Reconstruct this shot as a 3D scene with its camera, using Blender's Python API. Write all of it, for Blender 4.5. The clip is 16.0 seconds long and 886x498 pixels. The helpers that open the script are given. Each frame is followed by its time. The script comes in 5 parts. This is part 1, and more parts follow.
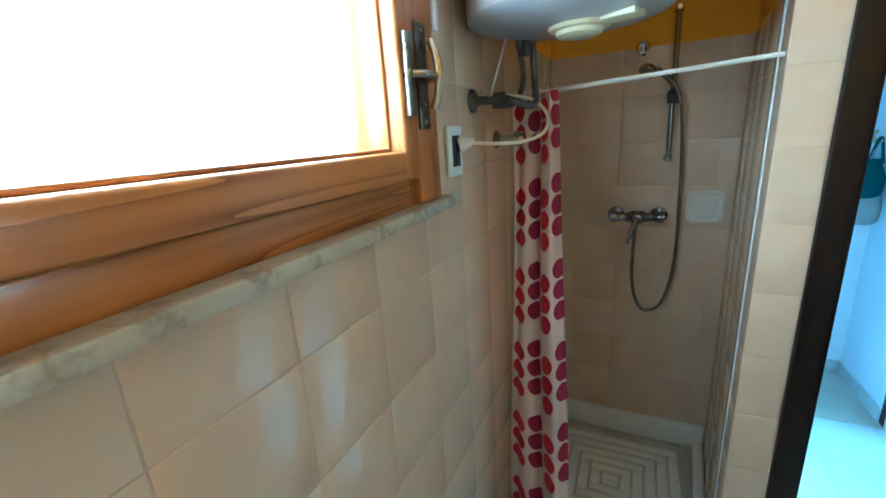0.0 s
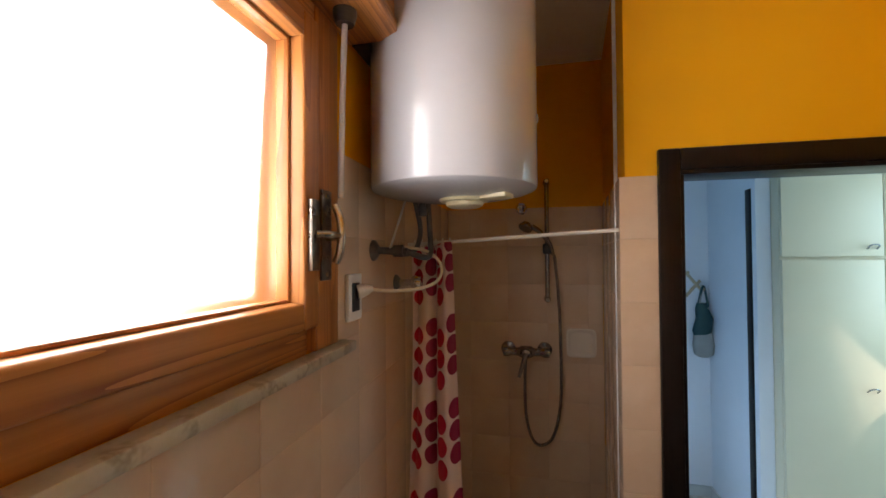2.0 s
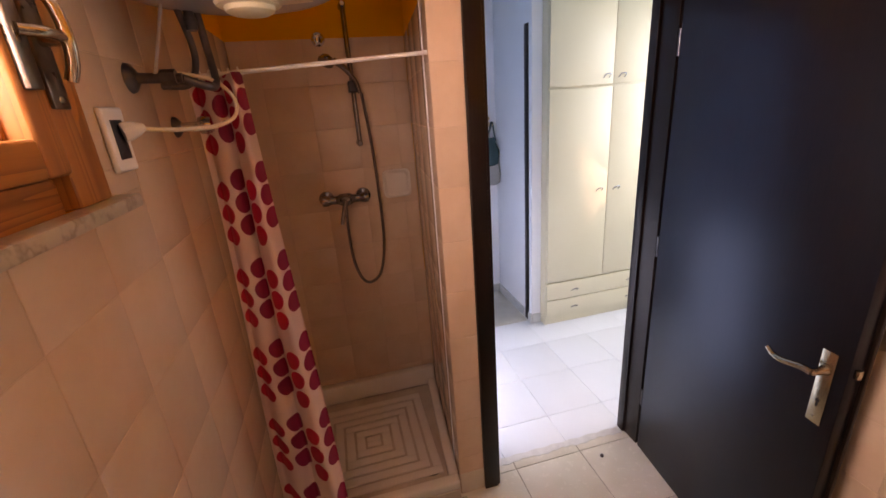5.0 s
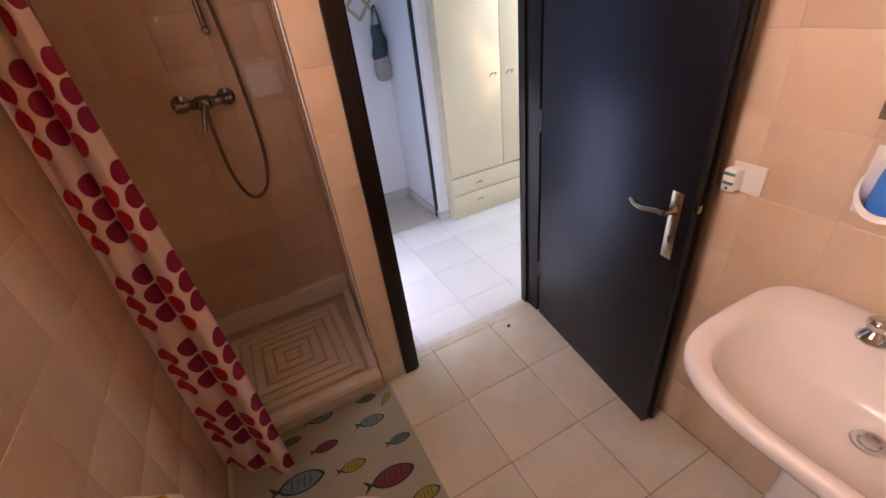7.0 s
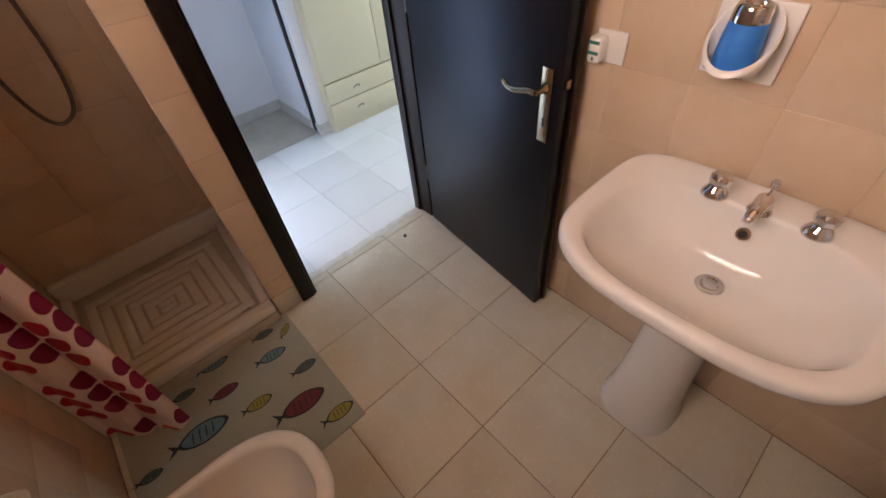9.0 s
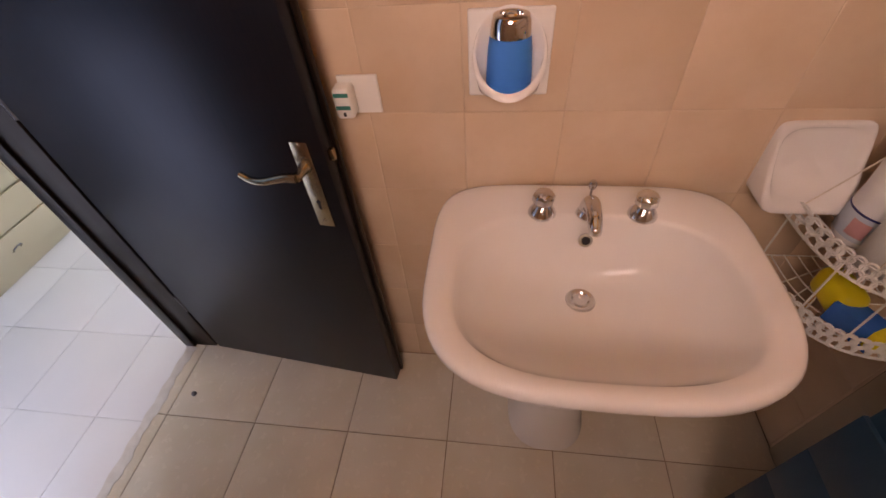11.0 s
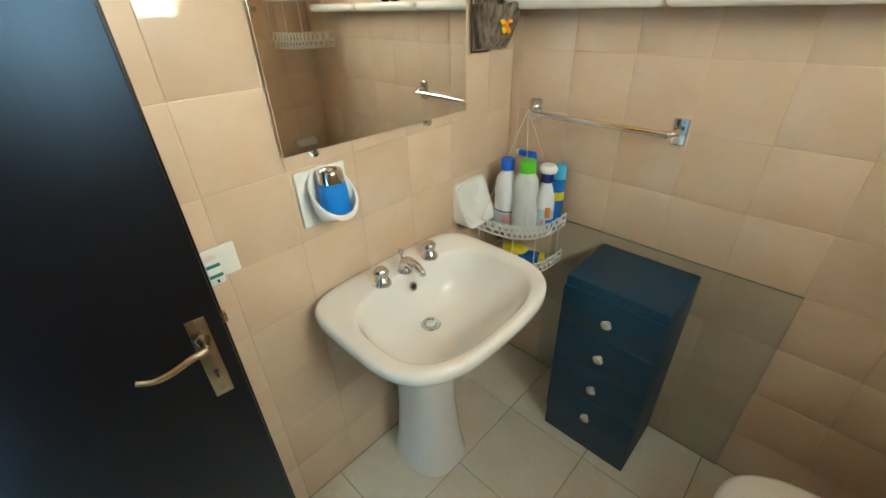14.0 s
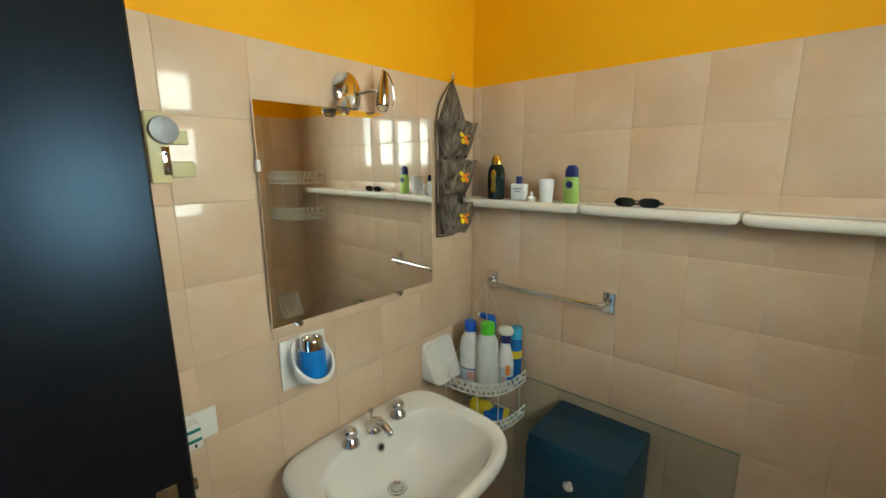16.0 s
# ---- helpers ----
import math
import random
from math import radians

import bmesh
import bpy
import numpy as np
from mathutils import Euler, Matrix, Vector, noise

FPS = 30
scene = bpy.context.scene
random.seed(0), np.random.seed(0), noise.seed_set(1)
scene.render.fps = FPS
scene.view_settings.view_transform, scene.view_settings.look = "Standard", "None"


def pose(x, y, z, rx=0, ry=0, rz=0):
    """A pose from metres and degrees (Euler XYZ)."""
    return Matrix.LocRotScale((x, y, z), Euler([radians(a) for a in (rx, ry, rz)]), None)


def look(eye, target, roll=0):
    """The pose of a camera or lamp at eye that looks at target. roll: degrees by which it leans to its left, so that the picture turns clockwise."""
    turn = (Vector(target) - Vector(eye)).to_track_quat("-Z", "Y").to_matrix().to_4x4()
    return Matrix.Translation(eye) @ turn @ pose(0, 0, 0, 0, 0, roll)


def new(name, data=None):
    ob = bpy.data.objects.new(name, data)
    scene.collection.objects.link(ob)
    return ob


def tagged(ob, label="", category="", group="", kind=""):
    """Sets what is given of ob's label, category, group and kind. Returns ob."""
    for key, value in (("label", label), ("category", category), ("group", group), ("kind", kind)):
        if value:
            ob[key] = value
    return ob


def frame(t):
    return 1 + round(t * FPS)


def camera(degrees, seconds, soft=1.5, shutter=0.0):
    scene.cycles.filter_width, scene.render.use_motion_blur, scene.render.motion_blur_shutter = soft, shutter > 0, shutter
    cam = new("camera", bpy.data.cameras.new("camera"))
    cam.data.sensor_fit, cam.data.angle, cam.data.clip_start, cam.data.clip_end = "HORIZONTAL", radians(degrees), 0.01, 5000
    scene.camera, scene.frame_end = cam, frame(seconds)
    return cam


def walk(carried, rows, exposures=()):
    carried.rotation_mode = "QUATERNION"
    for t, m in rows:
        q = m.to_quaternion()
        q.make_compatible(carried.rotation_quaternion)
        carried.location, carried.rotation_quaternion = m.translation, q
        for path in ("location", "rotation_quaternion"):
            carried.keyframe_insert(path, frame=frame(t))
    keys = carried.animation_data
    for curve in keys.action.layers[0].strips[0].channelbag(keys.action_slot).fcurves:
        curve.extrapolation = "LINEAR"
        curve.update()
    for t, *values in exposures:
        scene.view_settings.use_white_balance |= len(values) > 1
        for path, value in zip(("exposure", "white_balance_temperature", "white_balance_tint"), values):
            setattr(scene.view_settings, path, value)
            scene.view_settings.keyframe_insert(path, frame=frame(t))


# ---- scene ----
cam = camera(94.5, 16.0, soft=1.6)
PATH = [
    (0, (0.408, -1.371, 1.708), (-0.433, 0.364, 1.174), -3.7),
    (0.5, (0.418, -1.381, 1.727), (-0.267, 0.464, 1.372), -2.7),
    (1, (0.435, -1.39, 1.752), (-0.139, 0.52, 1.601), -1.4),
    (1.5, (0.443, -1.405, 1.764), (-0.044, 0.535, 1.758), -0.7),
    (2, (0.449, -1.415, 1.772), (0.025, 0.539, 1.807), -0.4),
    (2.5, (0.447, -1.401, 1.763), (0.106, 0.57, 1.733), -0.8),
    (3, (0.448, -1.376, 1.748), (0.227, 0.606, 1.607), -1.5),
    (3.5, (0.437, -1.367, 1.73), (0.375, 0.612, 1.45), -2.5),
    (4, (0.41, -1.377, 1.714), (0.525, 0.576, 1.295), -3.3),
    (4.5, (0.383, -1.377, 1.692), (0.674, 0.527, 1.154), -4.0),
    (5, (0.4, -1.378, 1.685), (0.837, 0.461, 1.032), -4.3),
    (5.2, (0.406, -1.38, 1.679), (0.888, 0.432, 0.983), -4.7),
    (7.3, (0.523, -1.409, 1.564), (1.241, 0.075, 0.432), -7.4),
    (7.5, (0.517, -1.399, 1.559), (1.264, 0.031, 0.377), -7.2),
    (8, (0.525, -1.402, 1.533), (1.307, -0.082, 0.252), -7.4),
    (8.2, (0.529, -1.403, 1.527), (1.327, -0.128, 0.208), -7.4),
    (10.3, (0.843, -1.318, 1.416), (1.957, -0.575, -0.069), -5.9),
    (10.5, (0.864, -1.254, 1.431), (2.04, -0.614, -0.055), -6.2),
    (11, (0.894, -1.132, 1.432), (2.258, -0.878, -0.008), -5.7),
    (11.5, (0.986, -1.068, 1.41), (2.418, -1.2, 0.02), -6.0),
    (12, (1.025, -0.953, 1.418), (2.386, -1.511, 0.063), -3.7),
    (12.5, (0.956, -0.807, 1.458), (2.23, -1.617, 0.147), -4.1),
    (13, (0.855, -0.698, 1.505), (2.055, -1.698, 0.257), -3.5),
    (13.5, (0.787, -0.669, 1.541), (1.971, -1.794, 0.386), -2.6),
    (14, (0.723, -0.631, 1.57), (1.925, -1.85, 0.535), -1.9),
    (14.5, (0.663, -0.599, 1.602), (1.887, -1.901, 0.704), -1.4),
    (15, (0.621, -0.579, 1.644), (1.875, -1.953, 0.911), -1.1),
    (15.5, (0.601, -0.564, 1.672), (1.871, -2.006, 1.119), -0.7),
    (16, (0.596, -0.545, 1.705), (1.877, -2.029, 1.307), -0.3),
]
EXPOSURES = [
    (0.0, 1.98, 4700, -16),
    (0.8, 1.32, 6400, 6),
    (1.5, 0.9, 7500, 18),
    (3.0, 1.0, 7800, 28),
    (4.5, 1.48, 9400, 44),
    (5.0, 1.46, 10300, 56),
    (7.5, 1.3, 9800, 54),
    (8.0, 1.36, 8700, 32),
    (10.5, 0.66, 10700, 56),
    (11.5, 1.08, 10600, 48),
    (12.0, 1.34, 8300, 20),
    (13.0, 1.58, 7600, 4),
    (14.5, 1.52, 7600, -2),
    (16.0, 1.04, 7400, -4),
]
walk(cam, [(t, look(eye, target, roll)) for t, eye, target, roll in PATH], EXPOSURES)

# ---- world and light ----
world = bpy.data.worlds.new("sky")
scene.world = world
world.use_nodes = True
wn = world.node_tree
sky = wn.nodes.new("ShaderNodeTexSky")
sky.sky_type, sky.sun_disc = "NISHITA", False
sky.sun_elevation, sky.sun_rotation = radians(29), radians(90)
wn.links.new(sky.outputs[0], wn.nodes["Background"].inputs[0])
wn.nodes["Background"].inputs[1].default_value = 0.05


def lamp(name, m, energy, sx, sy, color=(1, 1, 1), spread=radians(180)):
    d = bpy.data.lights.new(name, "AREA")
    d.shape, d.size, d.size_y, d.energy, d.color = "RECTANGLE", sx, sy, energy, color
    d.spread = spread
    ob = new(name, d)
    ob.matrix_world = m
    return ob


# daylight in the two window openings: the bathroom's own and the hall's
lamp("window_daylight", look((-0.066, -1.035, 1.94), (1.0, -1.035, 1.86)), 5.4, 0.62, 0.48, (0.78, 0.90, 1.0), radians(180))
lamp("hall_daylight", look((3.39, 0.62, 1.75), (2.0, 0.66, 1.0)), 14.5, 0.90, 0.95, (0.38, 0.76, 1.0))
sun_data = bpy.data.lights.new("sun", "SUN")
sun_data.energy, sun_data.angle, sun_data.color = 5.0, radians(0.53), (1.0, 0.97, 0.93)
new("sun", sun_data).matrix_world = look((8, 0.58, 3.62), (0.9, 0.58, 0.2))

# ---- helpers of this scene ----
RND = random.Random(5)


def part(name, bm, material, parent=None, label="", smooth=True, angle=40):
    me = bpy.data.meshes.new(name)
    bmesh.ops.recalc_face_normals(bm, faces=bm.faces)
    bm.to_mesh(me)
    bm.free()
    mats = material if isinstance(material, (list, tuple)) else [material]
    for m in mats:
        me.materials.append(m)
    if smooth:
        me.shade_smooth()
        me.set_sharp_from_angle(angle=radians(angle))
    ob = new(name, me)
    if parent is not None:
        ob.parent = parent
    if label:
        ob["label"] = label
    return ob


def thing(name, loc, label, category, group="", kind=""):
    ob = new(name)
    ob.location = loc
    ob.empty_display_size = 0.05
    return tagged(ob, label, category, group, kind)


def slab(bm, x0, x1, y0, y1, z0, z1, bevel=0.0, seg=2, m=None, mat=0):
    got = bmesh.ops.create_cube(bm, size=1.0)
    v = got["verts"]
    bmesh.ops.scale(bm, verts=v, vec=(x1 - x0, y1 - y0, z1 - z0))
    bmesh.ops.translate(bm, verts=v, vec=((x0 + x1) / 2, (y0 + y1) / 2, (z0 + z1) / 2))
    faces = {f for w in v for f in w.link_faces}
    if bevel:
        edges = list({e for w in v for e in w.link_edges})
        got = bmesh.ops.bevel(bm, geom=edges, offset=bevel, segments=seg, affect="EDGES", profile=0.5)
        faces = {f for f in faces if f.is_valid} | set(got["faces"])
        v = list({w for f in faces for w in f.verts})
    for f in faces:
        f.material_index = mat
    if m is not None:
        bmesh.ops.transform(bm, matrix=m, verts=v)
    return bm


def box(x0, x1, y0, y1, z0, z1, bevel=0.0, seg=2, m=None):
    return slab(bmesh.new(), x0, x1, y0, y1, z0, z1, bevel, seg, m)


def loft(bm, rings, close=True, caps=(False, False)):
    """Joins rings of points, each with the same count."""
    rows = [[bm.verts.new(p) for p in r] for r in rings]
    n = len(rows[0])
    for a, b in zip(rows, rows[1:]):
        for i in range(n if close else n - 1):
            j = (i + 1) % n
            bm.faces.new((a[i], a[j], b[j], b[i]))
    if caps[0]:
        bm.faces.new(rows[0])
    if caps[1]:
        bm.faces.new(rows[-1][::-1])
    return rows


def lathe(profile, n=28, m=None, bm=None):
    """A turned body round z from (radius, height) pairs."""
    bm = bm or bmesh.new()
    start = len(bm.verts)
    rings = [[(max(r, 1e-4) * math.cos(2 * math.pi * i / n), max(r, 1e-4) * math.sin(2 * math.pi * i / n), z) for i in range(n)] for r, z in profile]
    rows = loft(bm, rings, caps=(True, True))
    if m is not None:
        bmesh.ops.transform(bm, matrix=m, verts=[v for r in rows for v in r])
    return bm


def smoothed(points, steps=6):
    """A Catmull-Rom line through the points."""
    p = [Vector(q) for q in points]
    p = [2 * p[0] - p[1]] + p + [2 * p[-1] - p[-2]]
    out = []
    for i in range(1, len(p) - 2):
        for k in range(steps):
            t = k / steps
            a, b, c, d = p[i - 1], p[i], p[i + 1], p[i + 2]
            out.append(0.5 * (2 * b + (c - a) * t + (2 * a - 5 * b + 4 * c - d) * t * t + (3 * b - a - 3 * c + d) * t ** 3))
    return out + [p[-2]]


def tube(points, radius, n=10, bm=None, steps=6, radii=None):
    bm = bm or bmesh.new()
    line = smoothed(points, steps) if len(points) > 2 and steps > 1 else [Vector(q) for q in points]
    up, rings = Vector((0.31, 0.2, 0.93)), []
    for i, p in enumerate(line):
        way = (line[min(i + 1, len(line) - 1)] - line[max(i - 1, 0)]).normalized()
        side = way.cross(up)
        if side.length < 0.05:
            side = way.cross(Vector((1, 0, 0)))
        side.normalize()
        up = side.cross(way).normalized()
        r = radius if radii is None else radii[0] + (radii[1] - radii[0]) * i / (len(line) - 1)
        rings.append([p + r * (math.cos(2 * math.pi * k / n) * side + math.sin(2 * math.pi * k / n) * up) for k in range(n)])
    loft(bm, rings, caps=(True, True))
    return bm


def superring(cx, cy, hx, hy, z, n=64, e=3.0):
    out = []
    for i in range(n):
        a = 2 * math.pi * i / n
        c, s = math.cos(a), math.sin(a)
        out.append((cx + hx * math.copysign(abs(c) ** (2 / e), c), cy + hy * math.copysign(abs(s) ** (2 / e), s), z))
    return out


# ---- materials ----
def material(name, color, rough=0.5, metal=0.0, spec=0.5):
    m = bpy.data.materials.new(name)
    m.use_nodes = True
    b = m.node_tree.nodes["Principled BSDF"]
    b.inputs["Base Color"].default_value = (*color, 1)
    b.inputs["Roughness"].default_value = rough
    b.inputs["Metallic"].default_value = metal
    b.inputs["Specular IOR Level"].default_value = spec
    return m


class Graph:
    def __init__(self, m):
        self.t = m.node_tree
        self.b = self.t.nodes["Principled BSDF"]

    def node(self, kind, ins=None, operation="", data_type=""):
        n = self.t.nodes.new(kind)
        if operation:
            n.operation = operation
        if data_type:
            n.data_type = data_type
        for k, v in (ins or {}).items():
            if hasattr(v, "is_output"):
                self.t.links.new(v, n.inputs[k])
            else:
                n.inputs[k].default_value = v
        return n

    def math(self, op, a, b=0.0, c=0.0):
        return self.node("ShaderNodeMath", {0: a, 1: b, 2: c}, operation=op).outputs[0]

    def mix(self, f, a, b):
        n = self.node("ShaderNodeMix", {0: f, 6: a if hasattr(a, "is_output") else (*a, 1), 7: b if hasattr(b, "is_output") else (*b, 1)}, data_type="RGBA")
        return n.outputs[2]

    def noise(self, vec, scale, detail=4.0, rough=0.55):
        return self.node("ShaderNodeTexNoise", {"Vector": vec, "Scale": scale, "Detail": detail, "Roughness": rough}).outputs[0]

    def ramp(self, f, a, b):
        return self.node("ShaderNodeMapRange", {0: f, 1: a, 2: b, 3: 0.0, 4: 1.0}).outputs[0]

    def to(self, name, v):
        self.t.links.new(v, self.b.inputs[name])

    def bump(self, h, strength, dist=0.002):
        self.to("Normal", self.node("ShaderNodeBump", {"Height": h, "Strength": strength, "Distance": dist}).outputs[0])


def mottled(name, a, b, scale, rough=0.5, metal=0.0, bump=0.1, fine=90.0, rspread=0.12):
    """A surface of two close tones, with fine grain and uneven gloss."""
    m = material(name, a, rough, metal)
    g = Graph(m)
    co = g.node("ShaderNodeTexCoord").outputs["Object"]
    n1, n2 = g.noise(co, scale), g.noise(co, fine, 3.0)
    g.to("Base Color", g.mix(g.ramp(n1, 0.3, 0.7), a, b))
    g.to("Roughness", g.math("MULTIPLY_ADD", n1, rspread, rough - rspread / 2))
    if bump:
        g.bump(n2, bump, 0.001)
    return m


def tile_material(name, a, b, c, rough, wave=0.35, coat=0.0):
    """Glazed tile: clouded tones, each tile a little its own, a slightly wavy glaze."""
    m = material(name, a, rough)
    g = Graph(m)
    co = g.node("ShaderNodeTexCoord").outputs["Object"]
    rnd = g.node("ShaderNodeObjectInfo").outputs["Random"]
    vec = g.node("ShaderNodeVectorMath", {0: co, 1: g.node("ShaderNodeCombineXYZ", {0: g.math("MULTIPLY", rnd, 37.0), 1: g.math("MULTIPLY", rnd, 91.0)}).outputs[0]}, operation="ADD").outputs[0]
    n1, n2 = g.noise(vec, 5.5, 2.0, 0.45), g.noise(vec, 38.0, 4.0)
    col = g.mix(g.ramp(n1, 0.32, 0.68), a, b)
    col = g.mix(g.math("MULTIPLY", g.ramp(n2, 0.45, 0.8), 0.16), col, c)
    hsv = g.node("ShaderNodeHueSaturation", {"Value": g.math("MULTIPLY_ADD", rnd, 0.08, 0.96), "Color": col})
    g.to("Base Color", hsv.outputs[0])
    g.to("Roughness", g.math("MULTIPLY_ADD", n2, 0.14, rough - 0.07))
    g.bump(g.math("MULTIPLY_ADD", g.noise(vec, 11.0, 2.0), 1.0, g.math("MULTIPLY", n2, 0.03)), wave, 0.0012)
    if coat:
        g.b.inputs["Coat Weight"].default_value = coat
        g.b.inputs["Coat Roughness"].default_value = 0.035
    return m


def wood(name, dark, light, rough, axis="Y", stretch=14.0, scale=5.0, bump=0.25, rspread=0.2):
    m = material(name, light, rough)
    g = Graph(m)
    co = g.node("ShaderNodeTexCoord").outputs["Object"]
    sc = {"X": (0.4, stretch, stretch), "Y": (stretch, 0.4, stretch), "Z": (stretch, stretch, 0.4)}[axis]
    vec = g.node("ShaderNodeMapping", {"Vector": co, "Scale": sc}).outputs[0]
    base = g.noise(vec, scale * 0.32, 2.0, 0.45)
    rings = g.node("ShaderNodeMath", {0: g.math("MULTIPLY", base, 15.0)}, operation="FRACT").outputs[0]
    fine = g.noise(vec, scale * 6.0, 4.0)
    f = g.math("MULTIPLY_ADD", g.math("POWER", rings, 2.2), 0.65, g.math("MULTIPLY", fine, 0.35))
    g.to("Base Color", g.mix(g.ramp(f, 0.05, 0.95), light, dark))
    g.to("Roughness", g.math("MULTIPLY_ADD", fine, rspread, rough - rspread / 2))
    g.bump(f, bump, 0.0006)
    return m


TILE = tile_material("beige_glazed_tile", (0.65, 0.455, 0.305), (0.71, 0.53, 0.38), (0.57, 0.37, 0.235), 0.42, 0.05, 0.9)
FLOOR_TILE = tile_material("cream_floor_tile", (0.69, 0.62, 0.49), (0.75, 0.69, 0.57), (0.62, 0.53, 0.40), 0.26, 0.2)
HALL_TILE = tile_material("white_floor_tile", (0.75, 0.77, 0.78), (0.77, 0.785, 0.795), (0.72, 0.74, 0.755), 0.24, 0.08)
GROUT = mottled("grout", (0.57, 0.41, 0.28), (0.67, 0.51, 0.37), 20, 0.9)
FLOOR_GROUT = mottled("floor_grout", (0.22, 0.14, 0.08), (0.42, 0.32, 0.22), 14, 0.9)
HALL_GROUT = mottled("hall_grout", (0.66, 0.67, 0.68), (0.72, 0.73, 0.74), 14, 0.9)
ORANGE = mottled("orange_paint", (0.88, 0.40, 0.004), (0.92, 0.44, 0.006), 3.0, 0.75, bump=0.3, fine=140)
WHITE_PAINT = mottled("white_wall_paint", (0.76, 0.77, 0.78), (0.80, 0.81, 0.82), 3.0, 0.8, bump=0.3, fine=140)
# blue daylight put into an unseen wall's colour, for the door to reflect
BLUE_BOUNCE = mottled("blue_bounce_wall", (0.32, 0.56, 0.84), (0.36, 0.60, 0.86), 3.0, 0.8, bump=0.3, fine=140)
CEILING = mottled("ceiling_paint", (0.78, 0.76, 0.72), (0.81, 0.79, 0.76), 3.0, 0.85, bump=0.2)
PLASTER = mottled("outer_plaster", (0.80, 0.68, 0.24), (0.86, 0.76, 0.34), 6.0, 0.85, bump=0.3)
PINE = wood("stained_pine", (0.22, 0.060, 0.016), (0.60, 0.245, 0.070), 0.34, "Y", 13.0, 3.0)
PINE_UP = wood("stained_pine_upright", (0.28, 0.09, 0.024), (0.53, 0.21, 0.06), 0.34, "Z", 12.0, 3.0)
DARK_WOOD = wood("dark_stained_wood", (0.004, 0.0025, 0.0025), (0.009, 0.0045, 0.004), 0.36, "Z", 20.0, 7.0, 0.0, 0.04)
DARK_WOOD.node_tree.nodes["Principled BSDF"].inputs["Specular IOR Level"].default_value = 0.5
# the blue daylight sheen on the door is put into the specular tint
DARK_WOOD.node_tree.nodes["Principled BSDF"].inputs["Specular Tint"].default_value = (0.38, 0.66, 1.0, 1.0)
FRAME_WOOD = wood("dark_frame_wood", (0.005, 0.003, 0.002), (0.013, 0.006, 0.004), 0.34, "Z", 18.0, 7.0, 0.15)
FRAME_WOOD.node_tree.nodes["Principled BSDF"].inputs["Specular IOR Level"].default_value = 0.25
CERAMIC = mottled("white_ceramic", (0.80, 0.77, 0.72), (0.82, 0.80, 0.76), 4.0, 0.09, bump=0.0, rspread=0.04)
PLASTIC = mottled("white_plastic", (0.78, 0.76, 0.70), (0.80, 0.78, 0.73), 8.0, 0.35, bump=0.05)
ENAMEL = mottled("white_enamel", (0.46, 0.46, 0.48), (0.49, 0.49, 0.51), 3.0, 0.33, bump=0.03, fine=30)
for m_ in (ENAMEL,):
    m_.node_tree.nodes["Principled BSDF"].inputs["Coat Weight"].default_value = 0.8
    m_.node_tree.nodes["Principled BSDF"].inputs["Coat Roughness"].default_value = 0.04
# darker copy of chrome: the shower's dark reflections are put into its colour
DARK_CHROME = mottled("dark_chrome", (0.34, 0.34, 0.35), (0.24, 0.24, 0.25), 30.0, 0.16, 1.0, bump=0.0, rspread=0.1)
CHROME = mottled("chrome", (0.78, 0.79, 0.80), (0.62, 0.63, 0.65), 12.0, 0.07, 1.0, bump=0.0, rspread=0.1)
BRASS = mottled("worn_nickel_brass", (0.55, 0.47, 0.34), (0.42, 0.36, 0.27), 25.0, 0.24, 1.0, bump=0.04, rspread=0.2)
DARK_METAL = mottled("dark_pipe_metal", (0.16, 0.16, 0.17), (0.10, 0.10, 0.11), 25.0, 0.35, 0.8, bump=0.05)
BLACK = mottled("black_plastic", (0.015, 0.015, 0.018), (0.025, 0.025, 0.028), 20.0, 0.35)

# ---- the room: window wall x=0, sink wall x=W, back wall y=BACK, door wall y=0 ----
W, BACK, TOP, CEIL, S = 1.685, -2.01, 2.025, 2.78, 0.2025
SH_X, SH_Y, SKEW = 0.727, 0.80, 0.073  # the shower's side wall at the front, its back wall, and how far the side wall runs off square
DX0, DX1, DTOP = 0.845, 1.68, 2.105  # door hole
WY0, WY1, WZ0, WZ1 = -1.52, -0.545, 1.576, 2.30  # window hole
D = 0.008


def wall(name, boxes, mat):
    bm = bmesh.new()
    for b in boxes:
        slab(bm, *b)
    return tagged(part(name, bm, mat, smooth=False), kind="structure")


wall_window = wall("wall_west", [
    (-0.30, -D, BACK - 0.2, WY0, 0, CEIL), (-0.30, -D, WY1, SH_Y + 0.1, 0, CEIL),
    (-0.30, -D, WY0, WY1, 0, WZ0), (-0.30, -D, WY0, WY1, WZ1, CEIL)], ORANGE)
wall_sink = wall("wall_east", [(W + D, W + 0.14, BACK - 0.2, -D + 0.12, 0, CEIL)], ORANGE)
wall_back = wall("wall_south", [(-D, W + D, BACK - 0.2, BACK - D, 0, CEIL)], ORANGE)
wall_door = wall("wall_north", [
    (SH_X + 0.02, DX0, D, 0.12, 0, CEIL), (DX0, DX1, D, 0.12, DTOP, CEIL), (DX1, W + D, D, 0.12, 0, CEIL)], ORANGE)
wall_door_hall = wall("wall_hall_south", [
    (SH_X + D, DX0, 0.121, 0.13, 0, CEIL), (DX0, DX1, 0.121, 0.13, DTOP, CEIL), (DX1, 3.4, 0.121, 0.13, 0, CEIL)], WHITE_PAINT)


def skewed(bm):
    """Widens what lies in the shower towards the back, as its side wall runs."""
    for v in bm.verts:
        v.co.x *= 1 + SKEW / SH_X * v.co.y / SH_Y
    return bm


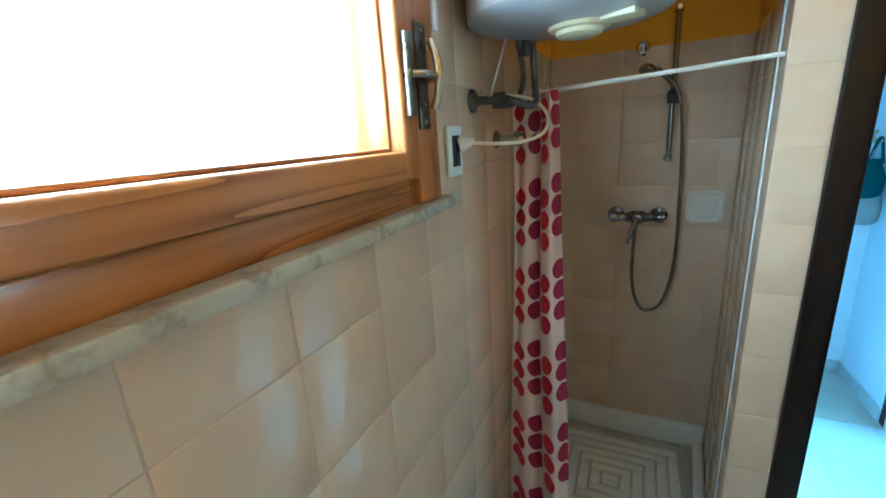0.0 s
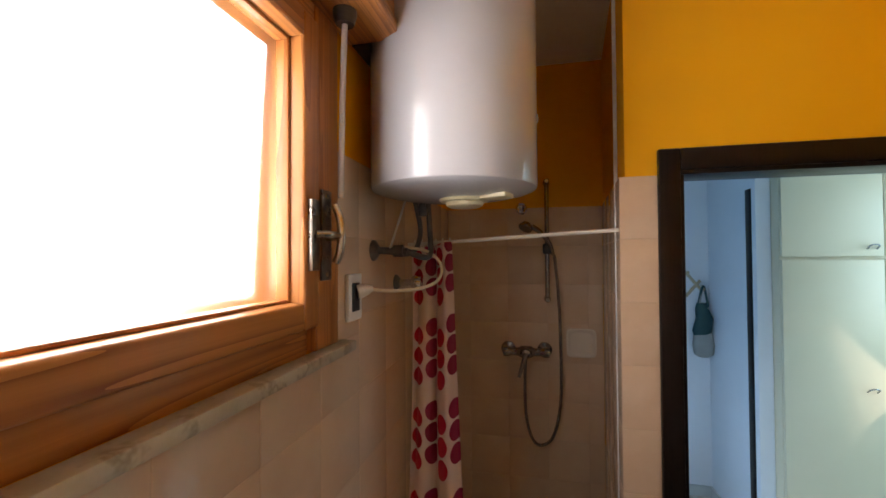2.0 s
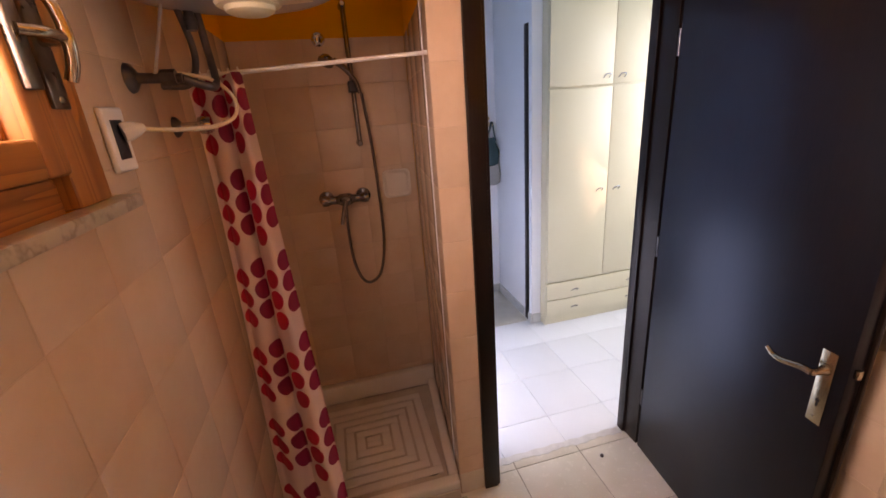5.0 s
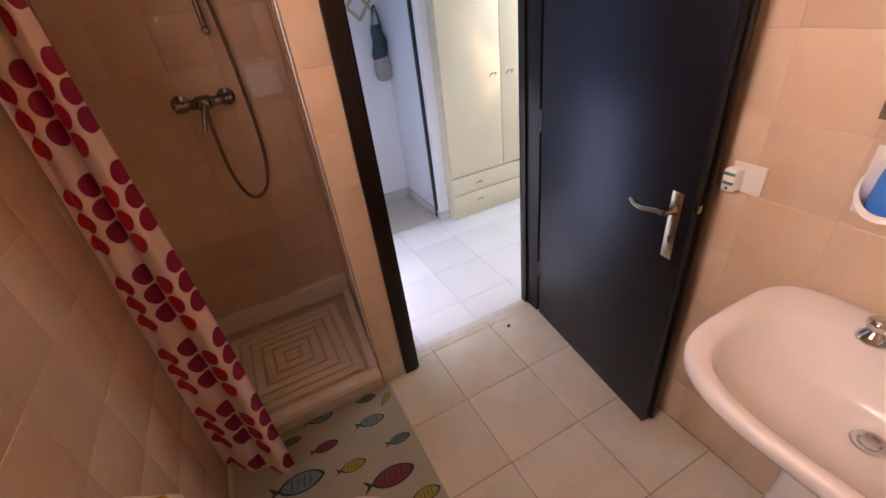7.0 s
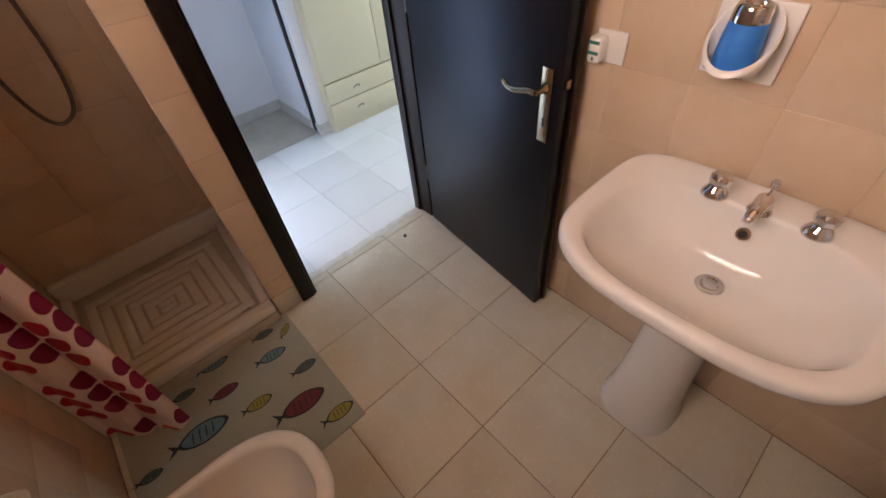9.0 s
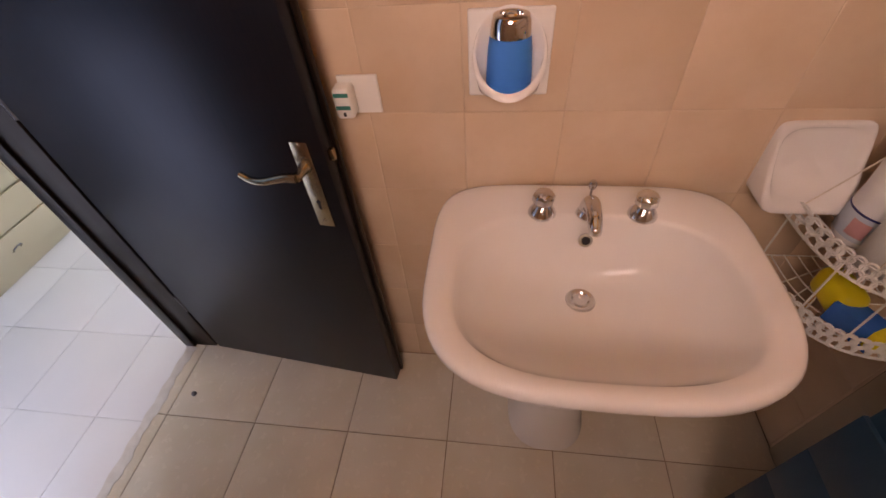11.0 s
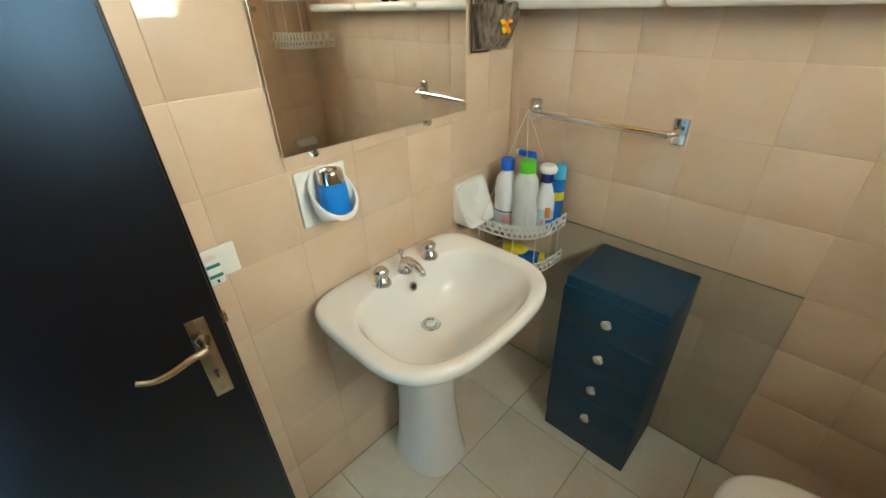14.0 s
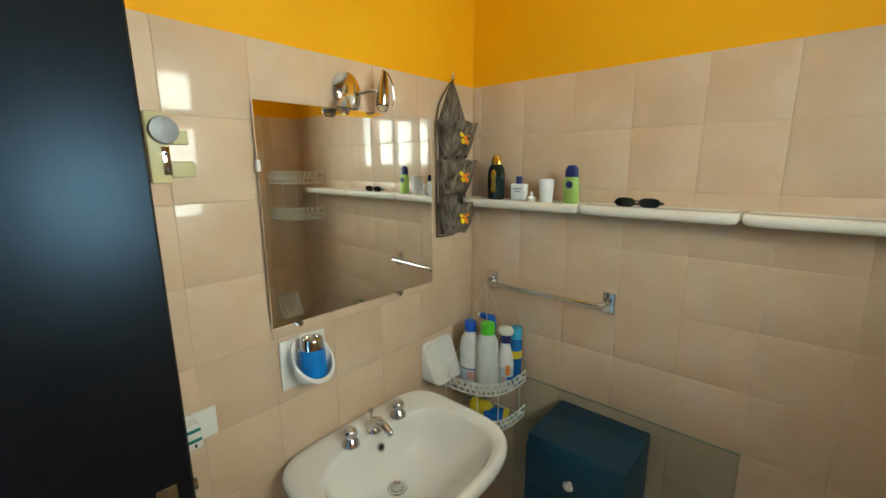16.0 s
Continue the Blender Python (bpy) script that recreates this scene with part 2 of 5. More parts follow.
wall_shower_side = tagged(part("wall_shower_side", skewed(box(SH_X + D, SH_X + 0.06, 0.121, SH_Y + 0.1, 0, CEIL)), ORANGE, smooth=False), kind="structure")
wall_shower_back = wall("wall_shower_back", [(-D, SH_X + SKEW + D, SH_Y + D, SH_Y + 0.1, 0, CEIL)], ORANGE)
ceiling = wall("ceiling", [(-0.3, 3.6, BACK - 0.2, 2.6, CEIL, CEIL + 0.15)], CEILING)
floor = wall("floor", [(-0.05, 1.75, BACK - 0.1, 0.10, -0.15, -0.004)], FLOOR_GROUT)
floor_hall = wall("floor_hall", [(0.836, 3.6, 0.10, 2.6, -0.15, -0.004)], HALL_GROUT)
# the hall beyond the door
# out of view; its blue is added for the glow on the door
wall_hall_west = wall("wall_hall_west", [(0.87, 0.93, 0.131, 1.95, 0, CEIL)], BLUE_BOUNCE)
wall_hall_north = wall("wall_hall_north", [(0.836, 1.72, 1.95, 2.05, 0, CEIL)], WHITE_PAINT)
wall_hall_pier = wall("wall_hall_pier", [(1.72, 1.795, 1.29, 2.05, 0, CEIL)], WHITE_PAINT)
wall_hall_back = wall("wall_hall_back", [(1.796, 3.4, 1.86, 2.05, 0, CEIL)], WHITE_PAINT)
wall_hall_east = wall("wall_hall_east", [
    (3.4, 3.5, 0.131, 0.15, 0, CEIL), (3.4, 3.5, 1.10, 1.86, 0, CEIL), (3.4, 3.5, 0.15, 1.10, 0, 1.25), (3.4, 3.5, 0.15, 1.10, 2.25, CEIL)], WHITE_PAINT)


def lining(parent, boxes):
    bm = bmesh.new()
    for b in boxes:
        slab(bm, *b)
    return part("grout_bed", bm, GROUT, parent, smooth=False)


G = 0.0014
lining(wall_window, [(-D, -G, BACK, SH_Y, 0, WZ0 - 0.02), (-D, -G, BACK, WY0, WZ0 - 0.02, TOP - 0.003), (-D, -G, WY1, SH_Y, WZ0 - 0.02, TOP - 0.003)])
lining(wall_sink, [(W + G, W + D, BACK, 0.0, 0, TOP - 0.003)])
lining(wall_back, [(0, W, BACK - D, BACK - G, 0, TOP - 0.003)])
lining(wall_door, [(SH_X + D, DX0, G, D, 0, TOP - 0.003)])
part("grout_bed", skewed(box(SH_X + G, SH_X + D - 0.0005, 0.0025, SH_Y, 0, TOP - 0.003)), GROUT, wall_shower_side, smooth=False)
lining(wall_shower_back, [(0, SH_X + SKEW, SH_Y + G, SH_Y + D, 0, TOP - 0.003)])

# window: pine frame and sash with frosted glass, marble sill, outer reveal
FROST = material("frosted_glass", (0.96, 0.98, 0.97), 0.32)
g = Graph(FROST)
g.b.inputs["Transmission Weight"].default_value = 1.0
g.b.inputs["IOR"].default_value = 1.25
g.bump(g.noise(g.node("ShaderNodeTexCoord").outputs["Object"], 120.0, 3.0), 0.5, 0.002)

window = tagged(new("window_1"), "stained pine window with frosted glass and marble sill", "window", kind="structure")


def frame_boxes(y0, y1, z0, z1, w, x0, x1, bev):
    """Four rails of a rectangular frame: sill rail, head rail, two stiles."""
    return [((x0, x1, y0 + w, y1 - w, z0, z0 + w), "rail"), ((x0, x1, y0 + w, y1 - w, z1 - w, z1), "rail"),
            ((x0, x1, y0, y0 + w, z0, z1), "stile"), ((x0, x1, y1 - w, y1, z0, z1), "stile")]


for b, n in (((-0.09, -0.006, WY0 + 0.10, WY1 - 0.10, WZ0 - 0.005, WZ0 + 0.05), "rail"), ((-0.09, 0.012, WY0 + 0.10, WY1 - 0.10, WZ1 - 0.05, WZ1), "rail"),
             ((-0.09, 0.014, WY0, WY0 + 0.10, WZ0 + 0.001, WZ1), "stile"), ((-0.09, 0.014, WY1 - 0.10, WY1, WZ0 + 0.001, WZ1), "stile")):
    part("frame_" + n, box(*b, bevel=0.004), PINE if n == "rail" else PINE_UP, window)
for b in ((-0.09, -0.0625, WY1 - 0.13, WY1 - 0.1005, WZ0, WZ1), (-0.09, -0.0625, WY0 + 0.1005, WY0 + 0.13, WZ0, WZ1), (-0.0895, -0.0625, WY0 + 0.131, WY1 - 0.131, WZ0 + 0.051, 1.655), (-0.0895, -0.0625, WY0 + 0.131, WY1 - 0.131, WZ1 - 0.075, WZ1 - 0.051)):
    part("rebate", box(*b, bevel=0.002), PINE_UP, window)
SY0, SY1, SZ0, SZ1 = WY0 + 0.105, WY1 - 0.104, 1.630, WZ1 - 0.045
SW = 0.054
pane = part("pane", box(-0.042, -0.037, SY0 + 0.05, SY1 - 0.05, SZ0 + 0.05, SZ1 - 0.05), FROST, window, "frosted glass pane")
pane.visible_shadow = False
for b, n in frame_boxes(SY0, SY1, SZ0, SZ1, SW, -0.06, 0.024, 0.006):
    part("sash_" + n, box(*b, bevel=0.006, seg=3), PINE if n == "rail" else PINE_UP, window)
for b, n in frame_boxes(SY0 + SW, SY1 - SW, SZ0 + SW, SZ1 - SW, 0.007, -0.036, -0.008, 0.003):
    part("glazing_bead", box(*b, bevel=0.003), PINE if n == "rail" else PINE_UP, window)
# handle: two plates, a neck and a bowed grip
HBR = BRASS
DARK_BRASS = mottled("tarnished_brass", (0.17, 0.15, 0.13), (0.26, 0.22, 0.18), 30.0, 0.3, 1.0, bump=0.04, rspread=0.2)
wp = part("handle_plate", box(0.013, 0.020, -0.630, -0.588, 1.722, 1.915, 0.002), DARK_BRASS, window, "worn brass window handle plate")
for z in (1.735, 1.902):
    part("screw", lathe([(0.0, 0.0), (0.006, 0.0), (0.005, 0.002), (0.0, 0.0025)], 12, pose(0.020, -0.609, z, 0, 90)), HBR, wp)
part("keep_plate", box(0.023, 0.034, -0.693, -0.664, 1.745, 1.886, 0.002), DARK_BRASS, window, "worn brass keep plate")
grip = bmesh.new()
tube([(0.034, -0.684, 1.817), (0.050, -0.655, 1.817), (0.050, -0.612, 1.817)], 0.008, 12, grip)
tube([(0.040, -0.609, 1.760), (0.049, -0.609, 1.782), (0.053, -0.609, 1.817), (0.049, -0.609, 1.855), (0.038, -0.609, 1.882)], 0.0085, 12, grip)
lathe([(0.0, 0.0), (0.011, 0.0), (0.011, 0.030), (0.008, 0.042), (0.0, 0.042)], 16, pose(0.010, -0.609, 1.817, 0, 90), grip)
part("handle_grip", grip, HBR, window, "polished brass grip")

MARBLE = material("grey_veined_marble", (0.6, 0.58, 0.53), 0.35)
g = Graph(MARBLE)
co = g.node("ShaderNodeTexCoord").outputs["Object"]
v1 = g.noise(co, 9.0, 6.0, 0.7)
v2 = g.math("ABSOLUTE", g.math("SUBTRACT", g.noise(co, 5.0, 5.0, 0.7), 0.5))
col = g.mix(g.ramp(v1, 0.35, 0.65), (0.56, 0.50, 0.39), (0.46, 0.40, 0.30))
g.to("Base Color", g.mix(g.ramp(v2, 0.05, 0.0), col, (0.34, 0.28, 0.20)))
part("sill", box(-0.0005, 0.042, WY0 - 0.04, WY1 + 0.038, WZ0 - 0.024, WZ0, 0.004), MARBLE, window, "veined marble sill")
# plastered outer reveal and the sky seen through the pane
reveal = bmesh.new()
slab(reveal, -0.42, -0.301, WY0 - 0.1, WY0, WZ0 - 0.1, WZ1 + 0.1)
slab(reveal, -0.42, -0.301, WY1, WY1 + 0.1, WZ0 - 0.1, WZ1 + 0.1)
slab(reveal, -0.42, -0.301, WY0, WY1, WZ1, WZ1 + 0.1)
slab(reveal, -0.42, -0.301, WY0, WY1, WZ0 - 0.1, WZ0)
tagged(part("wall_outer_reveal", reveal, PLASTER, smooth=False), kind="structure")
GLOW = material("bright_sky", (0, 0, 0), 1.0)
GLOW.node_tree.nodes["Principled BSDF"].inputs["Emission Color"].default_value = (1.0, 0.97, 0.90, 1)
GLOW.node_tree.nodes["Principled BSDF"].inputs["Emission Strength"].default_value = 1.3
tagged(part("backdrop", box(-1.5, -1.49, -3.6, 1.4, 0.0, 4.2), GLOW, smooth=False), kind="structure")

# shutter box over the window with its crank rod
shutter = thing("shutter_box", (0, 0, 2.305), "stained pine roller shutter box above the window", "shutter box")
M0 = Matrix.Translation((0, 0, -2.305))
part("case", box(0.0, 0.135, -1.75, -0.46, 2.305, 2.62, 0.006, m=M0), PINE, shutter)
part("base_trim", box(0.128, 0.142, -1.75, -0.455, 2.305, 2.335, 0.004, m=M0), PINE, shutter)
part("rod_joint", lathe([(0.0, -0.03), (0.02, -0.03), (0.026, -0.012), (0.026, 0.0), (0.0, 0.0)], 16, pose(0.058, -0.6, 0)), BLACK, shutter, "black plastic crank joint")
part("crank_rod", tube([(0.058, -0.60, -0.02), (0.050, -0.597, -0.2), (0.045, -0.594, -0.405)], 0.0065), ENAMEL, shutter, "pale grey metal crank rod")

# ---- door ----
door_frame = tagged(new("door_1"), "dark stained wooden door frame", "door frame", kind="structure")
JX0, JX1, JT = 0.917, 1.655, 2.022


def moulded(a, b, w, name):
    """A flat trim with a stepped inner edge, from corner a to corner b, in the wall's plane."""
    x0, x1, z0, z1 = a[0], b[0], a[1], b[1]
    bm = bmesh.new()
    slab(bm, x0, x1, -0.016, 0.0075, z0, z1, 0.004)
    return part(name, bm, FRAME_WOOD, door_frame)


moulded((0.842, 0.0), (0.905, DTOP), 0.07, "trim_stile")
moulded((0.9055, 2.036), (1.683, DTOP), 0.07, "trim_head")
part("jamb", box(0.858, JX0, -0.008, 0.135, 0.0, JT, 0.003), FRAME_WOOD, door_frame)
part("jamb", box(JX1, 1.6795, -0.004, 0.135, 0.0, JT, 0.003), FRAME_WOOD, door_frame)
part("head", box(0.858, 1.679, -0.008, 0.135, JT + 0.001, 2.09, 0.003), FRAME_WOOD, door_frame)
part("stop", box(JX0, JX0 + 0.010, 0.085, 0.13, 0.0, JT, 0.002), FRAME_WOOD, door_frame)
part("stop", box(JX1 - 0.010, JX1, 0.085, 0.13, 0.0, JT, 0.002), FRAME_WOOD, door_frame)

part("plinth", box(SH_X + 0.003, 0.8415, -0.005, 0.0, 0.0, 0.115, 0.002), mottled("cream_plinth_tile", (0.68, 0.60, 0.47), (0.74, 0.67, 0.54), 6.0, 0.25, bump=0.03), wall_door)

# the open leaf: local x runs from the hinge to the free edge, local y is its thickness towards the wall
DOOR_M = Matrix.Translation((1.650, -0.022, 0.0)) @ Euler((0, 0, math.atan2(-0.764, -0.086))).to_matrix().to_4x4()
door = thing("door", (0, 0, 0), "open dark stained wooden door with brass lever handle", "door")
door.matrix_world = DOOR_M
LEAF = 0.768
part("leaf", box(0.0, LEAF, 0.0, 0.042, 0.008, 2.045, 0.003), DARK_WOOD, door)
part("rebate_edge", box(0.001, LEAF + 0.008, 0.029, 0.0415, 0.01, 2.05, 0.002, m=Matrix.Translation((0.0, 0.013, 0))), FRAME_WOOD, door)
PX = LEAF - 0.050
plate = part("lock_plate", box(PX - 0.020, PX + 0.020, -0.004, 0.0, 0.788, 1.014, 0.0025), BRASS, door, "worn brass lock plate")
part("screw", lathe([(0.0, 0.0), (0.005, 0.0), (0.004, 0.0015), (0.0, 0.002)], 10, pose(PX, -0.004, 1.010, 90)), BRASS, plate)
part("screw", lathe([(0.0, 0.0), (0.005, 0.0), (0.004, 0.0015), (0.0, 0.002)], 10, pose(PX, -0.004, 0.807, 90)), BRASS, plate)
kh = bmesh.new()
lathe([(0.0, 0.0), (0.0055, 0.0), (0.0055, 0.0006), (0.0, 0.0006)], 12, pose(PX, -0.0042, 0.862, 90), kh)
slab(kh, PX - 0.0025, PX + 0.0025, -0.0048, -0.0041, 0.842, 0.862)
part("keyhole", kh, BLACK, plate)
lever = bmesh.new()
lathe([(0.0, 0.0), (0.015, 0.0), (0.014, 0.006), (0.010, 0.012), (0.009, 0.04), (0.0, 0.043)], 18, pose(PX, -0.004, 0.957, 90), lever)
tube([(PX, -0.044, 0.957), (PX - 0.03, -0.046, 0.956), (PX - 0.075, -0.05, 0.946), (PX - 0.105, -0.05, 0.946), (PX - 0.13, -0.046, 0.956)], 0.0085, 12, lever, radii=(0.0105, 0.007))
part("lever", lever, BRASS, door, "worn brass lever")
for z in (0.25, 1.02, 1.8):
    part("hinge", lathe([(0.0, 0.0), (0.007, 0.0), (0.007, 0.09), (0.0, 0.09)], 12, pose(-0.008, 0.006, z)), DARK_METAL, door)
part("latch", box(LEAF + 0.0, LEAF + 0.012, 0.012, 0.026, 0.965, 0.99, 0.002), BRASS, door)

# ---- water heater ----
heater = thing("water_heater", (0.237, -0.29, 1.95), "white enamelled cylindrical electric water heater hung on the wall", "water heater")
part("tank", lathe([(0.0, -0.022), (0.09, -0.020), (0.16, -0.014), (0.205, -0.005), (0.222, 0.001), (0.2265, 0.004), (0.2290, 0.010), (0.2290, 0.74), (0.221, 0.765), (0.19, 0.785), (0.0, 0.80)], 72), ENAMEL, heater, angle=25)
CREAM_P = mottled("yellowed_cream_plastic", (0.66, 0.58, 0.36), (0.70, 0.63, 0.42), 12.0, 0.35, bump=0.03)
part("bottom_cover", lathe([(0.0, -0.026), (0.040, -0.026), (0.050, -0.021), (0.053, -0.012), (0.066, -0.010), (0.075, 0.004), (0.0, 0.004)], 40, pose(0.03, 0.0, -0.018)), CREAM_P, heater, "cream plastic thermostat cover")
part("cover_tab", box(0.05, 0.135, -0.03, 0.03, -0.010, 0.004, 0.004, m=pose(0.03, 0.0, -0.016, 0, 0, -20)), CREAM_P, heater)
part("bracket", box(-0.233, -0.19, -0.16, 0.16, 0.36, 0.42, 0.003), BLACK, heater, "black mounting bracket")
part("bracket_cap", box(-0.225, -0.175, -0.185, -0.06, 0.425, 0.46, 0.004), PLASTIC, heater, "grey plastic bracket cap")
part("side_plug", lathe([(0.0, 0.0), (0.012, 0.0), (0.012, 0.006), (0.0, 0.008)], 14, pose(0.226, 0.03, 0.20, 0, 90)), PLASTIC, heater)

# ---- shower: tray, rod, curtain ----
TRAY = mottled("tray_ceramic", (0.82, 0.79, 0.72), (0.78, 0.74, 0.66), 6.0, 0.25, bump=0.05)
tray = thing("shower_tray", (0.3875, 0.40, 0.0), "cream ceramic shower tray with a square ribbed floor", "shower tray")
tm = Matrix.Translation((-0.3875, -0.40, 0))
base = bmesh.new()
X0, X1, Y0, Y1 = 0.003, SH_X - 0.003, -0.028, SH_Y - 0.003
slab(base, X0, X1, Y0, Y1, 0.0, 0.055, 0.004)
bmesh.ops.transform(skewed(base), matrix=tm, verts=base.verts)
# floor in the gaps is darker than the cream ribs
TRAY_FLOOR = mottled("darker_tray_floor", (0.50, 0.43, 0.33), (0.62, 0.55, 0.45), 9.0, 0.5, bump=0.1)
part("basin", base, [TRAY_FLOOR], tray)
for b in ((X0, X1, Y0, Y0 + 0.055, 0.056, 0.105), (X0, X1, Y1 - 0.05, Y1, 0.056, 0.178), (X0, X0 + 0.04, Y0 + 0.056, Y1 - 0.051, 0.056, 0.105), (X1 - 0.045, X1, Y0 + 0.056, Y1 - 0.051, 0.056, 0.105)):
    rim = skewed(box(*b, bevel=0.012, seg=3))
    bmesh.ops.transform(rim, matrix=tm, verts=rim.verts)
    part("rim", rim, TRAY, tray)
part("drain_slot", box(0.605, 0.645, 0.085, 0.100, 0.055, 0.0605, m=tm), BLACK, tray, "dark drain slot")
cx, cy = 0.372, 0.385
for k in range(6):
    h = 0.035 + 0.053 * k
    rib = bmesh.new()
    w = 0.043 if k else 0.035
    slab(rib, cx - h, cx + h, cy - h, cy - h + w, 0.054, 0.064, 0.004, m=tm)
    slab(rib, cx - h, cx + h, cy + h - w, cy + h, 0.054, 0.064, 0.004, m=tm)
    slab(rib, cx - h, cx - h + w, cy - h + w, cy + h - w, 0.054, 0.064, 0.004, m=tm)
    slab(rib, cx + h - w, cx + h, cy - h + w, cy + h - w, 0.054, 0.064, 0.004, m=tm)
    part("rib", rib, TRAY, tray)

rod = thing("curtain_rod", (0.37, 0.035, 1.85), "white shower curtain rod fixed between wall and pillar", "curtain rod")
part("bar", tube([(-0.367, 0, -0.035), (0.365, 0, 0.005)], 0.0066, 14, steps=1), PLASTIC, rod)
part("end_cap", lathe([(0.0, 0.0), (0.02, 0.0), (0.018, 0.014), (0.011, 0.022), (0.0, 0.022)], 18, pose(0.385, 0, 0.006, 0, -90)), PLASTIC, rod)

CURTAIN = material("dotted_curtain", (0.82, 0.70, 0.68), 0.55)
g = Graph(CURTAIN)
uv = g.node("ShaderNodeSeparateXYZ", {0: g.node("ShaderNodeUVMap").outputs[0]})
cu = g.math("DIVIDE", uv.outputs[0], 0.078)
col_i = g.math("FLOOR", cu)
odd = g.math("MODULO", col_i, 2.0)
cv = g.math("ADD", g.math("DIVIDE", uv.outputs[1], 0.072), g.math("ADD", g.math("MULTIPLY", odd, 0.35), g.math("MULTIPLY", g.math("SINE", g.math("MULTIPLY", col_i, 2.4)), 0.14)))
du = g.math("SUBTRACT", g.math("FRACT", cu), 0.5)
dv = g.math("SUBTRACT", g.math("FRACT", cv), 0.5)
dist = g.math("SQRT", g.math("ADD", g.math("MULTIPLY", du, du), g.math("MULTIPLY", g.math("MULTIPLY", dv, dv), 0.9)))
grp = g.math("LESS_THAN", g.math("MODULO", g.math("FLOOR", cv), 4.0), 2.5)
dot = g.math("MULTIPLY", g.ramp(dist, 0.44, 0.42), grp)
cloth = g.noise(g.node("ShaderNodeTexCoord").outputs["Object"], 9.0)
tone = g.mix(odd, (0.56, 0.010, 0.050), (0.30, 0.006, 0.060))
g.to("Base Color", g.mix(dot, g.mix(cloth, (0.80, 0.62, 0.60), (0.84, 0.70, 0.68)), tone))
g.b.inputs["Subsurface Weight"].default_value = 0.0
g.bump(g.noise(g.node("ShaderNodeTexCoord").outputs["Object"], 400.0, 2.0), 0.1, 0.0005)


def curtain_sheet():
    bm = bmesh.new()
    uvl = bm.loops.layers.uv.new("UVMap")
    nu, nv = 120, 110
    grid, uvs = [], {}
    for j in range(nv + 1):
        v = j / nv
        row = []
        for i in range(nu + 1):
            u = i / nu
            # gathered at the rod, spreading and swinging out over the mat lower down
            x = 0.014 + u * (0.150 + 0.11 * v ** 1.1)
            amp = 0.030 * (1 - 0.2 * v) * (0.25 + 0.75 * u ** 1.5)
            y = 0.028 - 0.012 * u + 0.007 * max(0.0, u - 0.35) * math.sin(u * 27.0 + 2.0 * v) / 0.65 + amp * math.sin(u * 13.0 + 0.9 * math.sin(3.0 * v)) - (0.145 + 0.17 * u) * max(0.0, v - 0.06) ** 1.3
            y += 0.014 * math.exp(-((u - 0.16) / 0.07) ** 2) + 0.020 * math.exp(-((u - 0.60 + 0.08 * v) / 0.08) ** 2) * (0.5 + 0.5 * v)
            x += 0.006 * math.sin(u * 13.0 + 2.2) + 0.004 * math.sin(v * 7 + u * 3)
            z = 1.795 + 0.03 * u - v * (1.735 + 0.03 * u) + 0.02 * v * math.sin(u * 7.0 + 1.0)
            row.append(bm.verts.new((x, y, z)))
            uvs[row[-1]] = (i, v * 1.77)
        grid.append(row)
    # the print keeps its true width along the folded cloth
    along = [0.0]
    for i in range(nu):
        along.append(along[-1] + (grid[nv // 2][i + 1].co - grid[nv // 2][i].co).length)
    for j in range(nv):
        for i in range(nu):
            f = bm.faces.new((grid[j][i], grid[j][i + 1], grid[j + 1][i + 1], grid[j + 1][i]))
            for l in f.loops:
                l[uvl].uv = (along[uvs[l.vert][0]], uvs[l.vert][1])
    return bm


curtain = thing("shower_curtain", (0, 0, 0), "pale pink shower curtain with crimson dots, drawn aside", "curtain")
part("cloth", curtain_sheet(), CURTAIN, curtain, angle=180)
for k in range(6):
    x = 0.03 + 0.026 * k
    zr = 1.85 - 0.035 + 0.04 * x / 0.73
    ring = [(x, 0.035 + 0.016 * math.cos(a), zr - 0.006 + 0.02 * math.sin(a)) for a in [2 * math.pi * i / 12 for i in range(13)]]
    part("ring", tube(ring, 0.0018, 6, steps=1), PLASTIC, curtain)

# ---- washbasin on a pedestal ----
def basin_ring(cx, cy, hx, hy, z, e=3.0, n=64):
    """A rounded plan with fuller corners towards the wall."""
    out = []
    for i in range(n):
        a = 2 * math.pi * i / n
        c, s_ = math.cos(a), math.sin(a)
        k = e if c < 0 else e + 2.0
        out.append((cx + hx * math.copysign(abs(c) ** (2 / k), c), cy + hy * math.copysign(abs(s_) ** (2 / k), s_), z))
    return out


sink = thing("washbasin", (1.422, -1.318, 0), "white ceramic pedestal washbasin with chrome taps", "washbasin")
HX, HY = 0.261, 0.320
IX, IHX, IHY = -0.032, 0.188, 0.262
bm = bmesh.new()
rings = [superring(0.10, 0, 0.09, 0.10, 0.640, e=2.4), superring(0.045, 0, 0.175, 0.20, 0.685, e=2.6), basin_ring(0.01, 0, 0.236, 0.292, 0.755, e=3.0),
         basin_ring(0, 0, 0.256, 0.314, 0.795, e=3.1), basin_ring(0, 0, HX, HY, 0.808, e=3.1), basin_ring(0, 0, HX, HY, 0.824, e=3.1), basin_ring(0, 0, 0.257, 0.316, 0.832, e=3.1),
         basin_ring(0, 0, 0.250, 0.309, 0.836, e=3.1), basin_ring(-0.004, 0, 0.236, 0.296, 0.835, e=3.1)]
